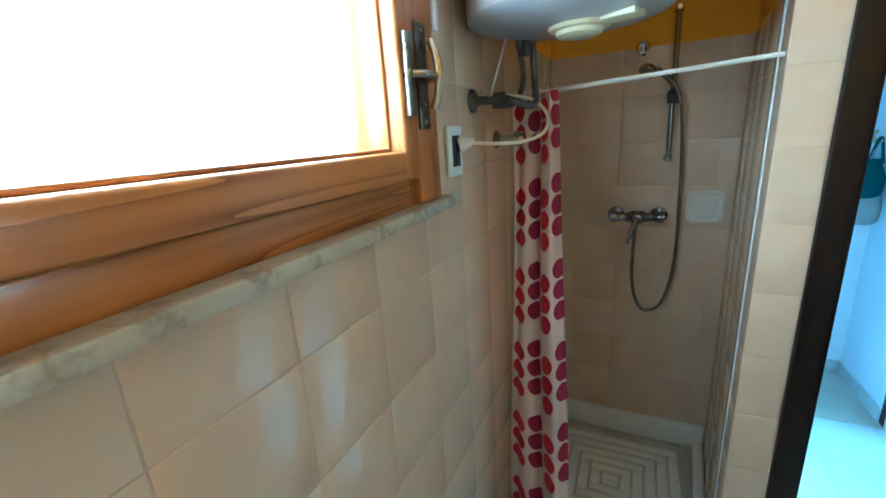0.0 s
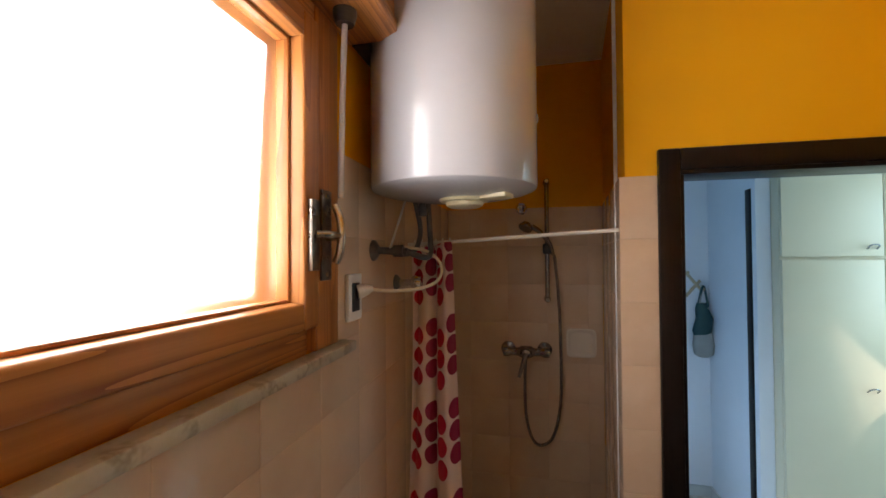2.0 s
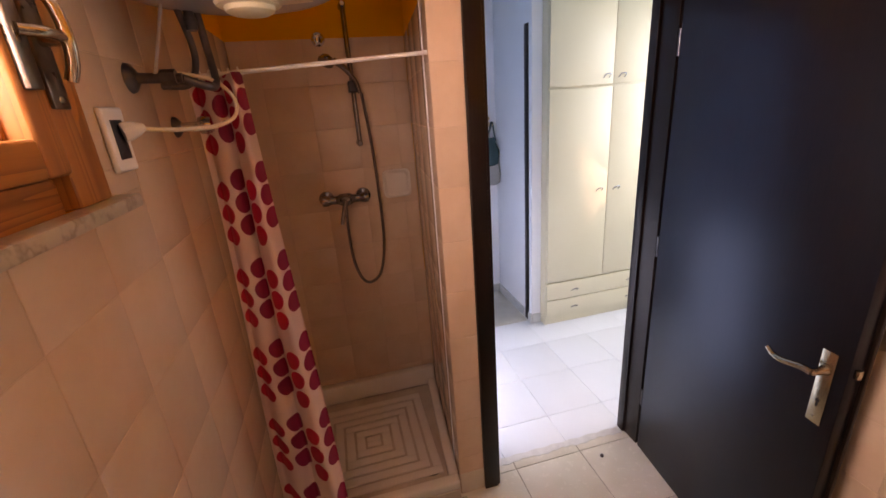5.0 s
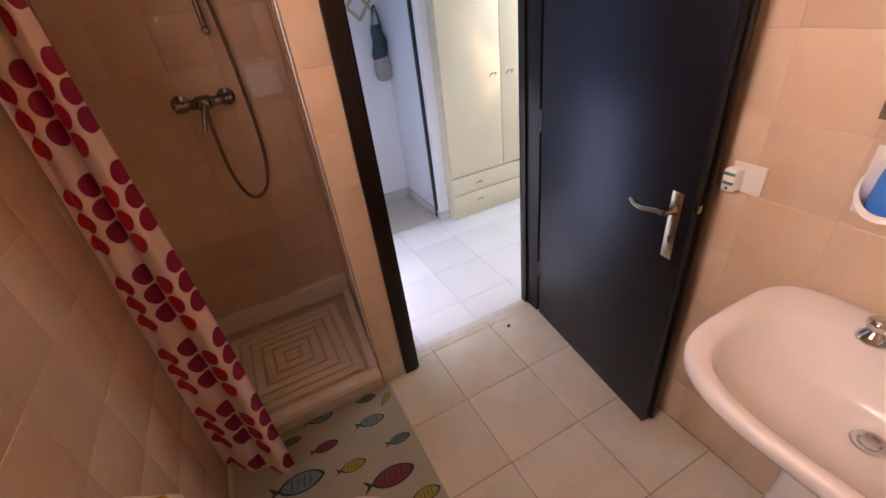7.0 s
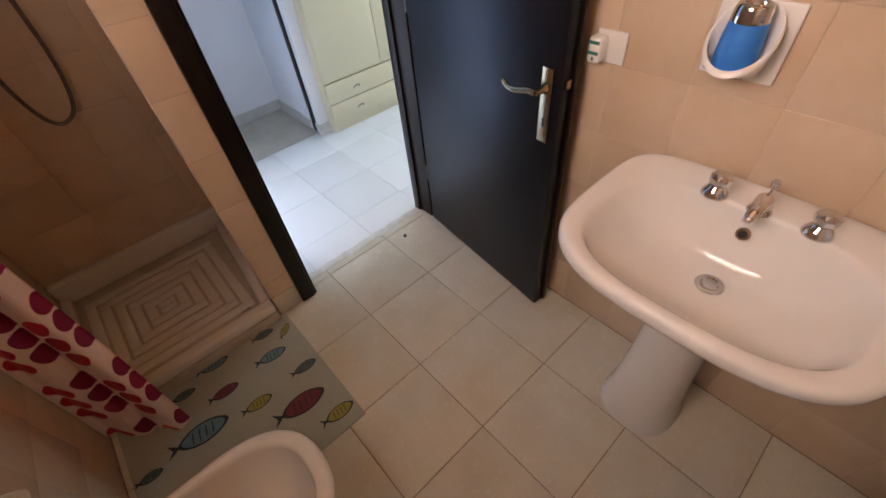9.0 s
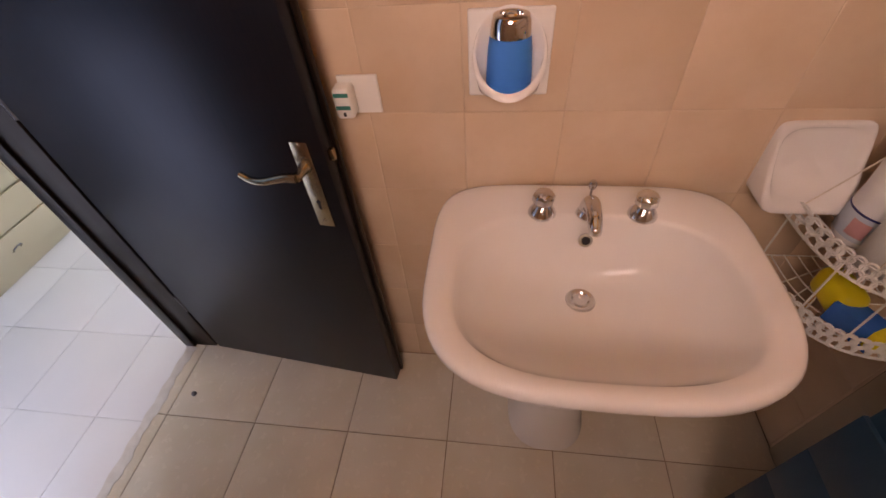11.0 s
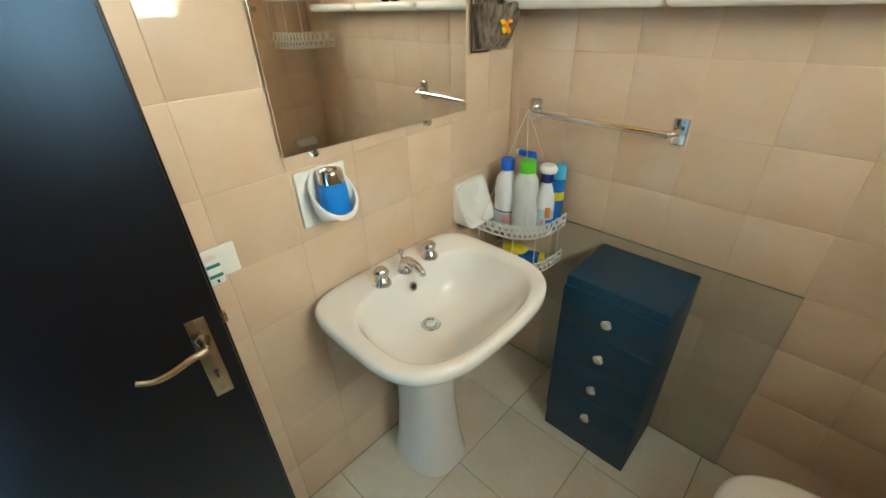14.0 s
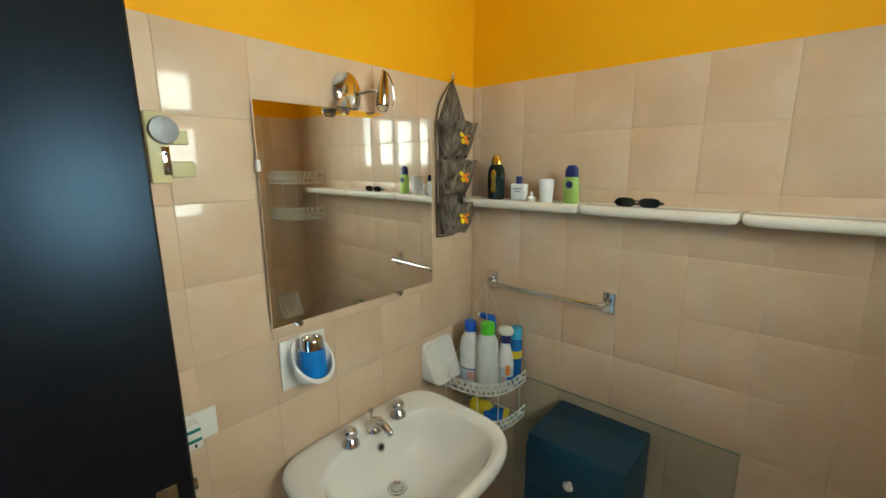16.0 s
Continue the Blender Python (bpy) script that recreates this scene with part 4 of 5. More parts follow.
# ---- wall soap dishes: plate with a scooped tray ----
def scoop_dish(name, m, w, h, out, label, group=""):
    """Local x along the wall, y out of the wall, z up; the face slopes out towards the bottom."""
    ob = thing(name, (0, 0, 0), label, "soap dish", group)
    ob.matrix_world = m
    bm = bmesh.new()
    def ring(k, depth, e, lift=0.0):
        pts = []
        for p in superring(0, 0, w / 2 * k, h / 2 * k, 0, 48, e):
            z = p[1] + lift
            slope = 0.012 + (out - 0.012) * (0.5 - p[1] / (h * max(k, 0.01))) ** 1.4
            pts.append((p[0], max(slope + depth, 0.004), z))
        return pts
    back = [(p[0], 0.0, p[1]) for p in superring(0, 0, w / 2, h / 2, 0, 48, 9.0)]
    loft(bm, [back, ring(1.0, -0.006, 9.0), ring(0.975, 0.0, 8.0), ring(0.90, 0.0, 5.0), ring(0.86, -0.005, 4.2), ring(0.80, -out * 0.34, 3.6, 0.002), ring(0.68, -out * 0.62, 3.2, 0.004), ring(0.48, -out * 0.78, 3.0, 0.006), ring(0.2, -out * 0.84, 3.0, 0.008)], caps=(True, True))
    part("dish", bm, CERAMIC, ob, angle=70)
    return ob


EAST = Euler((0, 0, radians(90))).to_matrix().to_4x4()   # local y points to -x
scoop_dish("soap_dish", Matrix.Translation((W, -1.757, 0.907)) @ EAST, 0.172, 0.165, 0.085, "white ceramic scooped soap dish beside the washbasin", "soap dishes")
WEST = Euler((0, 0, radians(-90))).to_matrix().to_4x4()
scoop_dish("soap_dish", Matrix.Translation((0.0, -1.84, 0.74)) @ WEST, 0.15, 0.16, 0.09, "white ceramic scooped soap dish beside the toilet", "soap dishes")
sd = scoop_dish("soap_dish", Matrix.Translation((0.0, -0.655, 0.655)) @ WEST, 0.125, 0.085, 0.105, "cream ceramic soap dish above the bidet", "soap dishes")
SPONGE = mottled("yellow_sponge", (0.72, 0.42, 0.03), (0.64, 0.34, 0.02), 60.0, 0.95, bump=0.8, fine=260)
sponge = thing("sponge", (0.060, -0.655, 0.656), "yellow bath sponge lying in the soap dish", "sponge")
part("pad", box(-0.026, 0.028, -0.036, 0.036, -0.012, 0.018, 0.008, 3), SPONGE, sponge)

# ---- socket beside the door ----
sock2 = thing("wall_socket", (W, -0.845, 1.057), "white wall plate with a plugged adapter with green marks", "socket")
part("plate", box(-0.009, 0.0, -0.042, 0.042, -0.040, 0.040, 0.003), PLASTIC, sock2)
GREEN = mottled("green_mark", (0.0, 0.20, 0.16), (0.0, 0.26, 0.20), 40, 0.5)
ad = part("adapter", box(-0.048, -0.0095, 0.006, 0.044, -0.034, 0.030, 0.008, 3), PLASTIC, sock2, "white plug adapter")
for z in (0.018, -0.008):
    part("mark", box(-0.0495, -0.0482, 0.010, 0.040, z - 0.004, z + 0.004), GREEN, ad, "green stripe")
part("pin_hole", box(-0.0495, -0.0482, 0.022, 0.027, -0.026, -0.018), BLACK, ad)

# ---- dispenser in its cup ----
cup = thing("cup_holder", (W, -1.145, 1.055), "white ceramic cup holder fixed to the tiled wall", "cup holder")
part("plate", box(-0.012, 0.0, -0.075, 0.075, -0.002, 0.152, 0.004, 3), CERAMIC, cup)
cb = bmesh.new()
CX, CR, CRX = -0.060, 0.064, 0.054


def cut_ring(r, lift):
    pts = []
    for i in range(44):
        a = 2 * math.pi * i / 44
        x, y = (r + CRX - CR) * math.cos(a), r * math.sin(a)
        pts.append((CX + x, y, 0.100 + 0.060 * x / CRX + lift))
    return pts


def low_ring(r, z):
    return [(CX + 0.012 + r * 0.8 * math.cos(2 * math.pi * i / 44), r * math.sin(2 * math.pi * i / 44), z) for i in range(44)]


loft(cb, [low_ring(0.02, 0.020), low_ring(0.040, 0.023), [(p[0] * 0.92, p[1] * 0.88, min(p[2] - 0.008, 0.034)) for p in cut_ring(0.060, 0)], cut_ring(CR, -0.006), cut_ring(CR - 0.003, 0.0), cut_ring(CR - 0.007, -0.001), [(p[0] * 0.93, p[1] * 0.90, min(p[2] - 0.008, 0.037)) for p in cut_ring(CR - 0.010, 0)], low_ring(0.04, 0.030), low_ring(0.01, 0.030)], caps=(True, True))
part("cup", cb, CERAMIC, cup, angle=70)
BLUE = mottled("blue_plastic", (0.0, 0.20, 0.62), (0.0, 0.23, 0.68), 10.0, 0.38, bump=0.05)
disp = thing("soap_dispenser", (W - 0.058, -1.145, 1.0855), "blue plastic soap dispenser with a chrome cap in its holder", "soap dispenser")
part("bottle", lathe([(0.0, 0.0), (0.036, 0.0), (0.0395, 0.004), (0.040, 0.03), (0.0375, 0.075), (0.0345, 0.096), (0.0, 0.096)], 36), BLUE, disp)
cap = part("cap", lathe([(0.0345, 0.0965), (0.0348, 0.099), (0.0325, 0.121), (0.030, 0.126), (0.024, 0.128), (0.019, 0.128), (0.0175, 0.122), (0.0, 0.121)], 36), CHROME, disp, "chrome cap")
part("pump", lathe([(0.0, 0.1212), (0.012, 0.1212), (0.0125, 0.126), (0.010, 0.1285), (0.0, 0.129)], 20, pose(0, 0, 0)), CHROME, disp, "chrome pump button")

# ---- towel rail ----
trail = thing("towel_rail", (1.315, BACK, 1.215), "chrome towel rail with square wall plates", "towel rail")
for x in (-0.25, 0.25):
    pm = part("wall_plate", box(x - 0.022, x + 0.022, 0.0, 0.010, -0.040, 0.040, 0.004, 3), CHROME, trail)
    part("arm", tube([(x, 0.008, 0.01), (x, 0.045, 0.006), (x - math.copysign(0.02, x), 0.062, 0.0)], 0.010, 12), CHROME, trail)
part("bar", tube([(-0.235, 0.062, 0.0), (0.235, 0.062, 0.0)], 0.009, 14, steps=1), CHROME, trail)

# ---- corner baskets with lace edges ----
LACE = mottled("white_painted_wire", (0.74, 0.74, 0.70), (0.68, 0.68, 0.62), 30, 0.4)


def rim(cx, cy, sx, sy, r, a, z):
    """A point on the full, rounded front of a corner basket that is less deep than wide."""
    return (cx + sx * r * max(0.0, math.cos(a)) ** 0.58, cy + sy * 0.86 * r * max(0.0, math.sin(a)) ** 0.58, z)


def quarter(cx, cy, sx, sy, r, z, n=20):
    return [rim(cx, cy, sx, sy, r, math.pi / 2 * i / n, z) for i in range(n + 1)]


def lace_band(cx, cy, sx, sy, r, z0, h, count):
    """Pierced edge: a row of rings and crossing curls between two wires."""
    bm = bmesh.new()
    tube(quarter(cx, cy, sx, sy, r, z0), 0.003, 6, bm, steps=1)
    tube(quarter(cx, cy, sx, sy, r, z0 + h * 0.86), 0.0018, 6, bm, steps=1)
    pitch = math.pi / 2 / count
    for k in range(count):
        # interlaced rings in two staggered rows, each with a small eye
        for off, zc, kx, kz in ((0.5, 0.27, 0.64, 0.27), (0.0, 0.68, 0.62, 0.32), (0.5, 0.70, 0.24, 0.13)):
            a = pitch * (k + off)
            pts = []
            for i in range(13):
                b = 2 * math.pi * i / 12
                aa = min(max(a + kx * pitch * math.cos(b), 0.0), math.pi / 2)
                pts.append(rim(cx, cy, sx, sy, r, aa, z0 + zc * h + kz * h * math.sin(b)))
            tube(pts, 0.0028, 5, bm, steps=1)
    return bm


def corner_basket(cx, cy, sx, sy, r, levels, h, label):
    z0 = min(levels)
    ob = thing("corner_basket", (cx, cy, z0), label, "basket", "corner baskets")
    m = Matrix.Translation((-cx, -cy, -z0))
    for z in levels:
        # open wire floor: arcs and spokes
        lines = [quarter(cx, cy, sx, sy, r * k / 8, z - 0.002, 14) for k in range(1, 9)]
        lines += [[(cx, cy, z - 0.004), rim(cx, cy, sx, sy, r, math.pi / 2 * k / 8, z - 0.004)] for k in range(9)]
        for line in lines:
            bm = tube(line, 0.0017, 5, steps=1)
            bmesh.ops.transform(bm, matrix=m, verts=bm.verts)
            part("floor_wire", bm, LACE, ob)
        bm = lace_band(cx, cy, sx, sy, r, z, h, 15)
        bmesh.ops.transform(bm, matrix=m, verts=bm.verts)
        part("lace_edge", bm, LACE, ob, "pierced white lace edge")
    for a in (0.05, 0.55, 1.02, 1.52):
        x, y, _ = rim(cx, cy, sx, sy, r, a, 0.0)
        part("upright", tube([(x - cx, y - cy, 0.0), (x - cx, y - cy, max(levels) - z0 + h * 0.5)], 0.0022, 6, steps=1), LACE, ob)
    return ob


KX, KY, KR, KZ = W - 0.010, BACK + 0.010, 0.288, 0.795
basket = corner_basket(KX, KY, -1, 1, KR, (KZ, 0.63), 0.050, "white lace-edged wire corner basket holding cleaning bottles")
basket2 = corner_basket(0.012, BACK + 0.012, 1, 1, 0.29, (1.60, 1.37), 0.078, "white lace-edged wire corner basket by the window")
STRING = mottled("cream_string", (0.66, 0.60, 0.50), (0.6, 0.54, 0.44), 60, 0.9)
for px, py in ((-0.06, KR * 0.86), (-KR + 0.004, 0.02), (-KR * 0.81, KR * 0.70)):
    part("string", tube([(1.565 - KX, BACK + 0.06 - KY, 1.225 - 0.63), (px, py, KZ + 0.04 - 0.63)], 0.0015, 6, steps=1), STRING, basket, "cream hanging string")

# ---- bottles ----
def bottle(name, x, y, z, label, category, pieces, lean=(0, 0)):
    ob = thing(name, (x, y, z), label, category)
    ob.rotation_euler = (radians(lean[0]), radians(lean[1]), 0)
    made = {}
    for nm, prof, mat_, flat_ in pieces:
        bm = lathe(prof, 28)
        bmesh.ops.scale(bm, verts=bm.verts, vec=(1, flat_, 1))
        made[nm] = part(nm, bm, mat_, ob)
    return ob


def plain(name, c, rough=0.35):
    return mottled(name, c, tuple(min(1, v * 1.12 + 0.004) for v in c), 14.0, rough, bump=0.03)


WHITE_B, CAPBLUE, CAPGREEN, NAVY = plain("white_bottle_plastic", (0.74, 0.76, 0.76)), plain("blue_cap", (0.0, 0.10, 0.55)), plain("green_cap", (0.08, 0.50, 0.03)), plain("navy_plastic", (0.01, 0.02, 0.14))
PALE_B, LABEL_B, TEALC = plain("milky_bottle_plastic", (0.60, 0.62, 0.60)), plain("pale_blue_label", (0.46, 0.56, 0.64)), plain("light_blue_cap", (0.03, 0.40, 0.62))
YELLOW, CANBLUE, PINK = plain("yellow_label", (0.70, 0.58, 0.03)), plain("blue_can", (0.01, 0.14, 0.45), 0.25), plain("pink_print", (0.60, 0.30, 0.30))
bottle("bleach_bottle", 1.572, -1.850, KZ, "white bleach bottle with a blue cap", "bottle", (
    ("body", [(0.0, 0.0), (0.042, 0.0), (0.047, 0.006), (0.047, 0.075), (0.045, 0.11), (0.047, 0.155), (0.040, 0.195), (0.023, 0.222), (0.020, 0.233), (0.0, 0.233)], WHITE_B, 0.82),
    ("cap", [(0.0, 0.231), (0.025, 0.231), (0.025, 0.268), (0.022, 0.273), (0.0, 0.273)], CAPBLUE, 1.0),
    ("label", [(0.0474, 0.014), (0.0478, 0.015), (0.0478, 0.068), (0.0474, 0.069)], LABEL_B, 0.82)))
bottle("detergent_bottle", 1.484, -1.850, KZ, "milky detergent bottle with a bright green cap", "bottle", (
    ("body", [(0.0, 0.0), (0.045, 0.0), (0.050, 0.006), (0.050, 0.09), (0.044, 0.135), (0.048, 0.175), (0.043, 0.215), (0.027, 0.241), (0.0, 0.243)], PALE_B, 0.85),
    ("cap", [(0.0, 0.241), (0.030, 0.241), (0.028, 0.284), (0.0, 0.285)], CAPGREEN, 1.0)))
bottle("spray_bottle", 1.428, -1.898, KZ, "white cleaning bottle with a navy neck and white nozzle", "bottle", (
    ("body", [(0.0, 0.0), (0.033, 0.0), (0.037, 0.006), (0.037, 0.12), (0.032, 0.150), (0.021, 0.19), (0.018, 0.205), (0.0, 0.205)], WHITE_B, 0.75),
    ("collar", [(0.0, 0.204), (0.023, 0.204), (0.023, 0.24), (0.0, 0.24)], NAVY, 1.0),
    ("nozzle", [(0.0, 0.24), (0.030, 0.24), (0.034, 0.252), (0.026, 0.266), (0.0, 0.27)], PLASTIC, 0.9),
    ("label", [(0.0374, 0.03), (0.0377, 0.031), (0.0377, 0.10), (0.0374, 0.101)], LABEL_B, 0.75)))
bottle("aerosol_can", 1.417, -1.958, KZ, "blue aerosol can with yellow label and pale blue cap", "can", (
    ("body", [(0.0, 0.0), (0.026, 0.0), (0.028, 0.004), (0.028, 0.19), (0.022, 0.205), (0.0, 0.206)], CANBLUE, 1.0),
    ("cap", [(0.0, 0.204), (0.027, 0.204), (0.027, 0.247), (0.023, 0.253), (0.0, 0.253)], TEALC, 1.0),
    ("label", [(0.0283, 0.12), (0.0286, 0.121), (0.0286, 0.152), (0.0283, 0.153)], YELLOW, 1.0)))
bottle("spray_gun_bottle", 1.515, -1.923, KZ, "blue trigger spray bottle behind the others", "bottle", (
    ("body", [(0.0, 0.0), (0.034, 0.0), (0.036, 0.005), (0.036, 0.16), (0.018, 0.215), (0.014, 0.225), (0.0, 0.225)], CANBLUE, 0.7),
    ("trigger_head", [(0.0, 0.224), (0.018, 0.224), (0.020, 0.25), (0.014, 0.285), (0.0, 0.288)], CAPBLUE, 1.3)))
tr = bpy.data.objects["spray_gun_bottle"]
part("spout", box(-0.012, 0.055, -0.012, 0.012, 0.268, 0.290, 0.005), CAPBLUE, tr)
part("nozzle", lathe([(0.0, 0.0), (0.010, 0.0), (0.009, 0.014), (0.0, 0.015)], 12, pose(0.054, 0, 0.279, 0, 90)), PLASTIC, tr)
sp2 = thing("sponge", (1.530, -1.872, 0.632), "yellow cleaning sponge in the lower basket", "sponge")
part("pad", box(-0.055, 0.05, -0.03, 0.03, 0.0, 0.075, 0.022, 4), YELLOW, sp2)
bx = thing("carton", (1.452, -1.878, 0.632), "small blue carton with a yellow end in the lower basket", "box")
part("card", box(-0.05, 0.05, -0.025, 0.025, 0.0, 0.055, 0.002, m=pose(0, 0, 0, 0, 0, 25)), CANBLUE, bx)
part("band", box(-0.052, -0.03, -0.0255, 0.0255, 0.012, 0.0556, 0.001, m=pose(0, 0, 0, 0, 0, 25)), YELLOW, bx)

def patch(name, parent, r, flat_, a0, a1, z0, z1, mat_, label=""):
    """A thin label on a bottle's round side, between two bearings."""
    bm = bmesh.new()
    row = [(math.cos(radians(a0 + (a1 - a0) * i / 8)), math.sin(radians(a0 + (a1 - a0) * i / 8)) * flat_) for i in range(9)]
    loft(bm, [[(k * c, k * s_, z) for c, s_ in row] for k, z in ((r, z0), (r + 0.0006, z0 + 0.0008), (r + 0.0006, z1 - 0.0008), (r, z1))], close=False)
    return part(name, bm, mat_, parent, label)


ORANGE_L = plain("orange_label", (0.62, 0.20, 0.03))
ble, spr = bpy.data.objects["bleach_bottle"], bpy.data.objects["spray_bottle"]
part("band", lathe([(0.0476, 0.0695), (0.0480, 0.070), (0.0480, 0.0735), (0.0476, 0.074)], 28, Matrix.Diagonal((1, 0.82, 1, 1))), NAVY, ble, "navy band")
patch("print", ble, 0.0480, 0.82, 104, 146, 0.024, 0.060, PINK, "faded pink print")
patch("print", spr, 0.0379, 0.75, 118, 150, 0.070, 0.112, ORANGE_L, "orange print")
patch("print", spr, 0.0379, 0.75, 128, 200, 0.020, 0.062, CANBLUE, "blue print")
patch("print", spr, 0.0379, 0.75, 96, 116, 0.036, 0.062, PINK, "pink print")

GOLD = mottled("gold_cap", (0.75, 0.50, 0.10), (0.65, 0.42, 0.08), 10, 0.22, 1.0, bump=0)
DARKB, LIME = plain("black_green_bottle", (0.008, 0.018, 0.014), 0.2), plain("lime_bottle", (0.33, 0.50, 0.12), 0.3)
BOTZ, BOTY = 1.5725, -1.938
bottle("shampoo_bottle", 1.517, BOTY, BOTZ, "black shampoo bottle with gold cap and gold print", "bottle", (
    ("body", [(0.0, 0.0), (0.034, 0.0), (0.038, 0.006), (0.040, 0.08), (0.037, 0.115), (0.026, 0.137), (0.0, 0.139)], DARKB, 0.46),
    ("cap", [(0.0, 0.136), (0.023, 0.136), (0.022, 0.155), (0.015, 0.170), (0.0, 0.173)], GOLD, 0.6)))
sh = bpy.data.objects["shampoo_bottle"]
pr = bmesh.new()
loft(pr, [[(0.020 * math.sin(a) * (0.35 + 0.65 * abs(math.cos(a))), y, 0.072 + 0.045 * math.cos(a)) for a in [2 * math.pi * i / 28 for i in range(28)]] for y in (0.0165, 0.0188)], caps=(True, True))
part("print", pr, GOLD, sh, "gold hourglass print")
bottle("aftershave_bottle", 1.410, BOTY, BOTZ, "square white glass bottle with a dark cap", "bottle", (
    ("cap", [(0.0, 0.064), (0.013, 0.064), (0.013, 0.092), (0.0, 0.093)], NAVY, 1.0),))
af = bpy.data.objects["aftershave_bottle"]
part("body", box(-0.032, 0.032, -0.014, 0.014, 0.0, 0.064, 0.006, 3), WHITE_B, af)
for k, w_ in enumerate((0.018, 0.012)):
    part("print_bar", box(-w_, w_, 0.0141, 0.0148, 0.044 - 0.010 * k, 0.047 - 0.010 * k), NAVY, af)
bottle("small_vial", 1.352, BOTY + 0.01, BOTZ, "tiny white vial with a pointed cap", "bottle", (
    ("body", [(0.0, 0.0), (0.016, 0.0), (0.016, 0.015), (0.007, 0.019), (0.0, 0.019)], WHITE_B, 1.0),
    ("cap", [(0.0, 0.0188), (0.006, 0.0188), (0.005, 0.036), (0.0, 0.037)], WHITE_B, 1.0)))
bottle("plastic_cup", 1.297, BOTY, BOTZ, "white ribbed plastic cup standing on the shelf", "cup", (
    ("cup", [(0.0, 0.0), (0.021, 0.0), (0.023, 0.01), (0.028, 0.080), (0.0285, 0.083), (0.026, 0.083), (0.022, 0.01), (0.0, 0.008)], WHITE_B, 1.0),))
bottle("shower_gel_bottle", 1.203, BOTY, BOTZ, "lime green shower gel bottle with a navy cap", "bottle", (
    ("body", [(0.0, 0.0), (0.026, 0.0), (0.030, 0.005), (0.030, 0.07), (0.026, 0.092), (0.0, 0.093)], LIME, 0.55),
    ("cap", [(0.0, 0.092), (0.025, 0.092), (0.023, 0.118), (0.014, 0.132), (0.0, 0.134)], NAVY, 0.55),
    ("badge", [(0.0, 0.0), (0.013, 0.0), (0.012, 0.001), (0.0, 0.0012)], NAVY, 1.0)))
badge = [o for o in bpy.data.objects["shower_gel_bottle"].children if o.name.startswith("badge")][0]
badge.matrix_basis = pose(0.0, 0.0166, 0.066, -90)
DARK_LENS = material("dark_lens", (0.012, 0.010, 0.010), 0.08)
gl = thing("sunglasses", (0.975, BOTY + 0.02, BOTZ + 0.001), "dark folded sunglasses lying on the shelf", "sunglasses")
for s_ in (-1, 1):
    lens = bmesh.new()
    loft(lens, [[(s_ * 0.036 + p[0], 0.012 * (p[0] / 0.028) ** 2 * 0.2 + 0.004 * kk, 0.0155 + p[1] * 0.9) for p in superring(0, 0, 0.030, 0.0165, 0, 28, 2.8)] for kk in (0, 1)], caps=(True, True))
    part("lens", lens, DARK_LENS, gl, "dark lens")
    part("temple", tube([(s_ * 0.066, 0.0, 0.018), (s_ * 0.064, -0.012, 0.012), (-s_ * 0.045, -0.018 - 0.004 * s_, 0.008)], 0.0028, 8), BLACK, gl)
part("bridge", tube([(-0.010, 0.004, 0.018), (0.0, 0.007, 0.021), (0.010, 0.004, 0.018)], 0.0022, 8), BLACK, gl)

# ---- hanging organiser in the corner ----
CLOTH = material("brown_mottled_cloth", (0.08, 0.055, 0.04), 0.9)
g = Graph(CLOTH)
co = g.node("ShaderNodeTexCoord").outputs["Object"]
stripe = g.noise(g.node("ShaderNodeMapping", {"Vector": co, "Scale": (1.0, 1.0, 0.25)}).outputs[0], 60.0, 4.0)
g.to("Base Color", g.mix(g.ramp(stripe, 0.35, 0.7), (0.060, 0.042, 0.030), (0.27, 0.21, 0.16)))
g.bump(g.noise(co, 300.0, 2.0), 0.5, 0.001)
org = thing("hanging_organiser", (W, -1.862, 1.43), "brown cloth hanging organiser with three flowered pockets", "organiser")
back = bmesh.new()
outline = [(-0.085, 0.0), (0.085, 0.0), (0.082, 0.45), (0.030, 0.56), (0.0, 0.60), (-0.025, 0.56), (-0.082, 0.45)]
loft(back, [[(x, y, z) for y, z in outline] for x in (-0.004, -0.010)], caps=(True, True))
part("backing", back, CLOTH, org, smooth=False)
part("edge_wire", tube([(-0.012, y, z) for y, z in ((0.02, -0.008), (0.098, -0.004), (0.104, 0.02), (0.105, 0.25), (0.100, 0.47), (0.045, 0.565), (0.0, 0.605))], 0.0035, 8, steps=4), DARK_CHROME, org, "grey wire frame")
part("hook_loop", tube([(-0.008, 0.0, 0.595), (-0.014, 0.008, 0.615), (-0.010, 0.0, 0.63), (-0.006, -0.008, 0.615), (-0.008, 0.0, 0.595)], 0.002, 6), STRING, org)
ORANGE_F, YEL_F = plain("orange_flower", (0.80, 0.22, 0.01), 0.8), plain("yellow_flower", (0.80, 0.55, 0.02), 0.8)
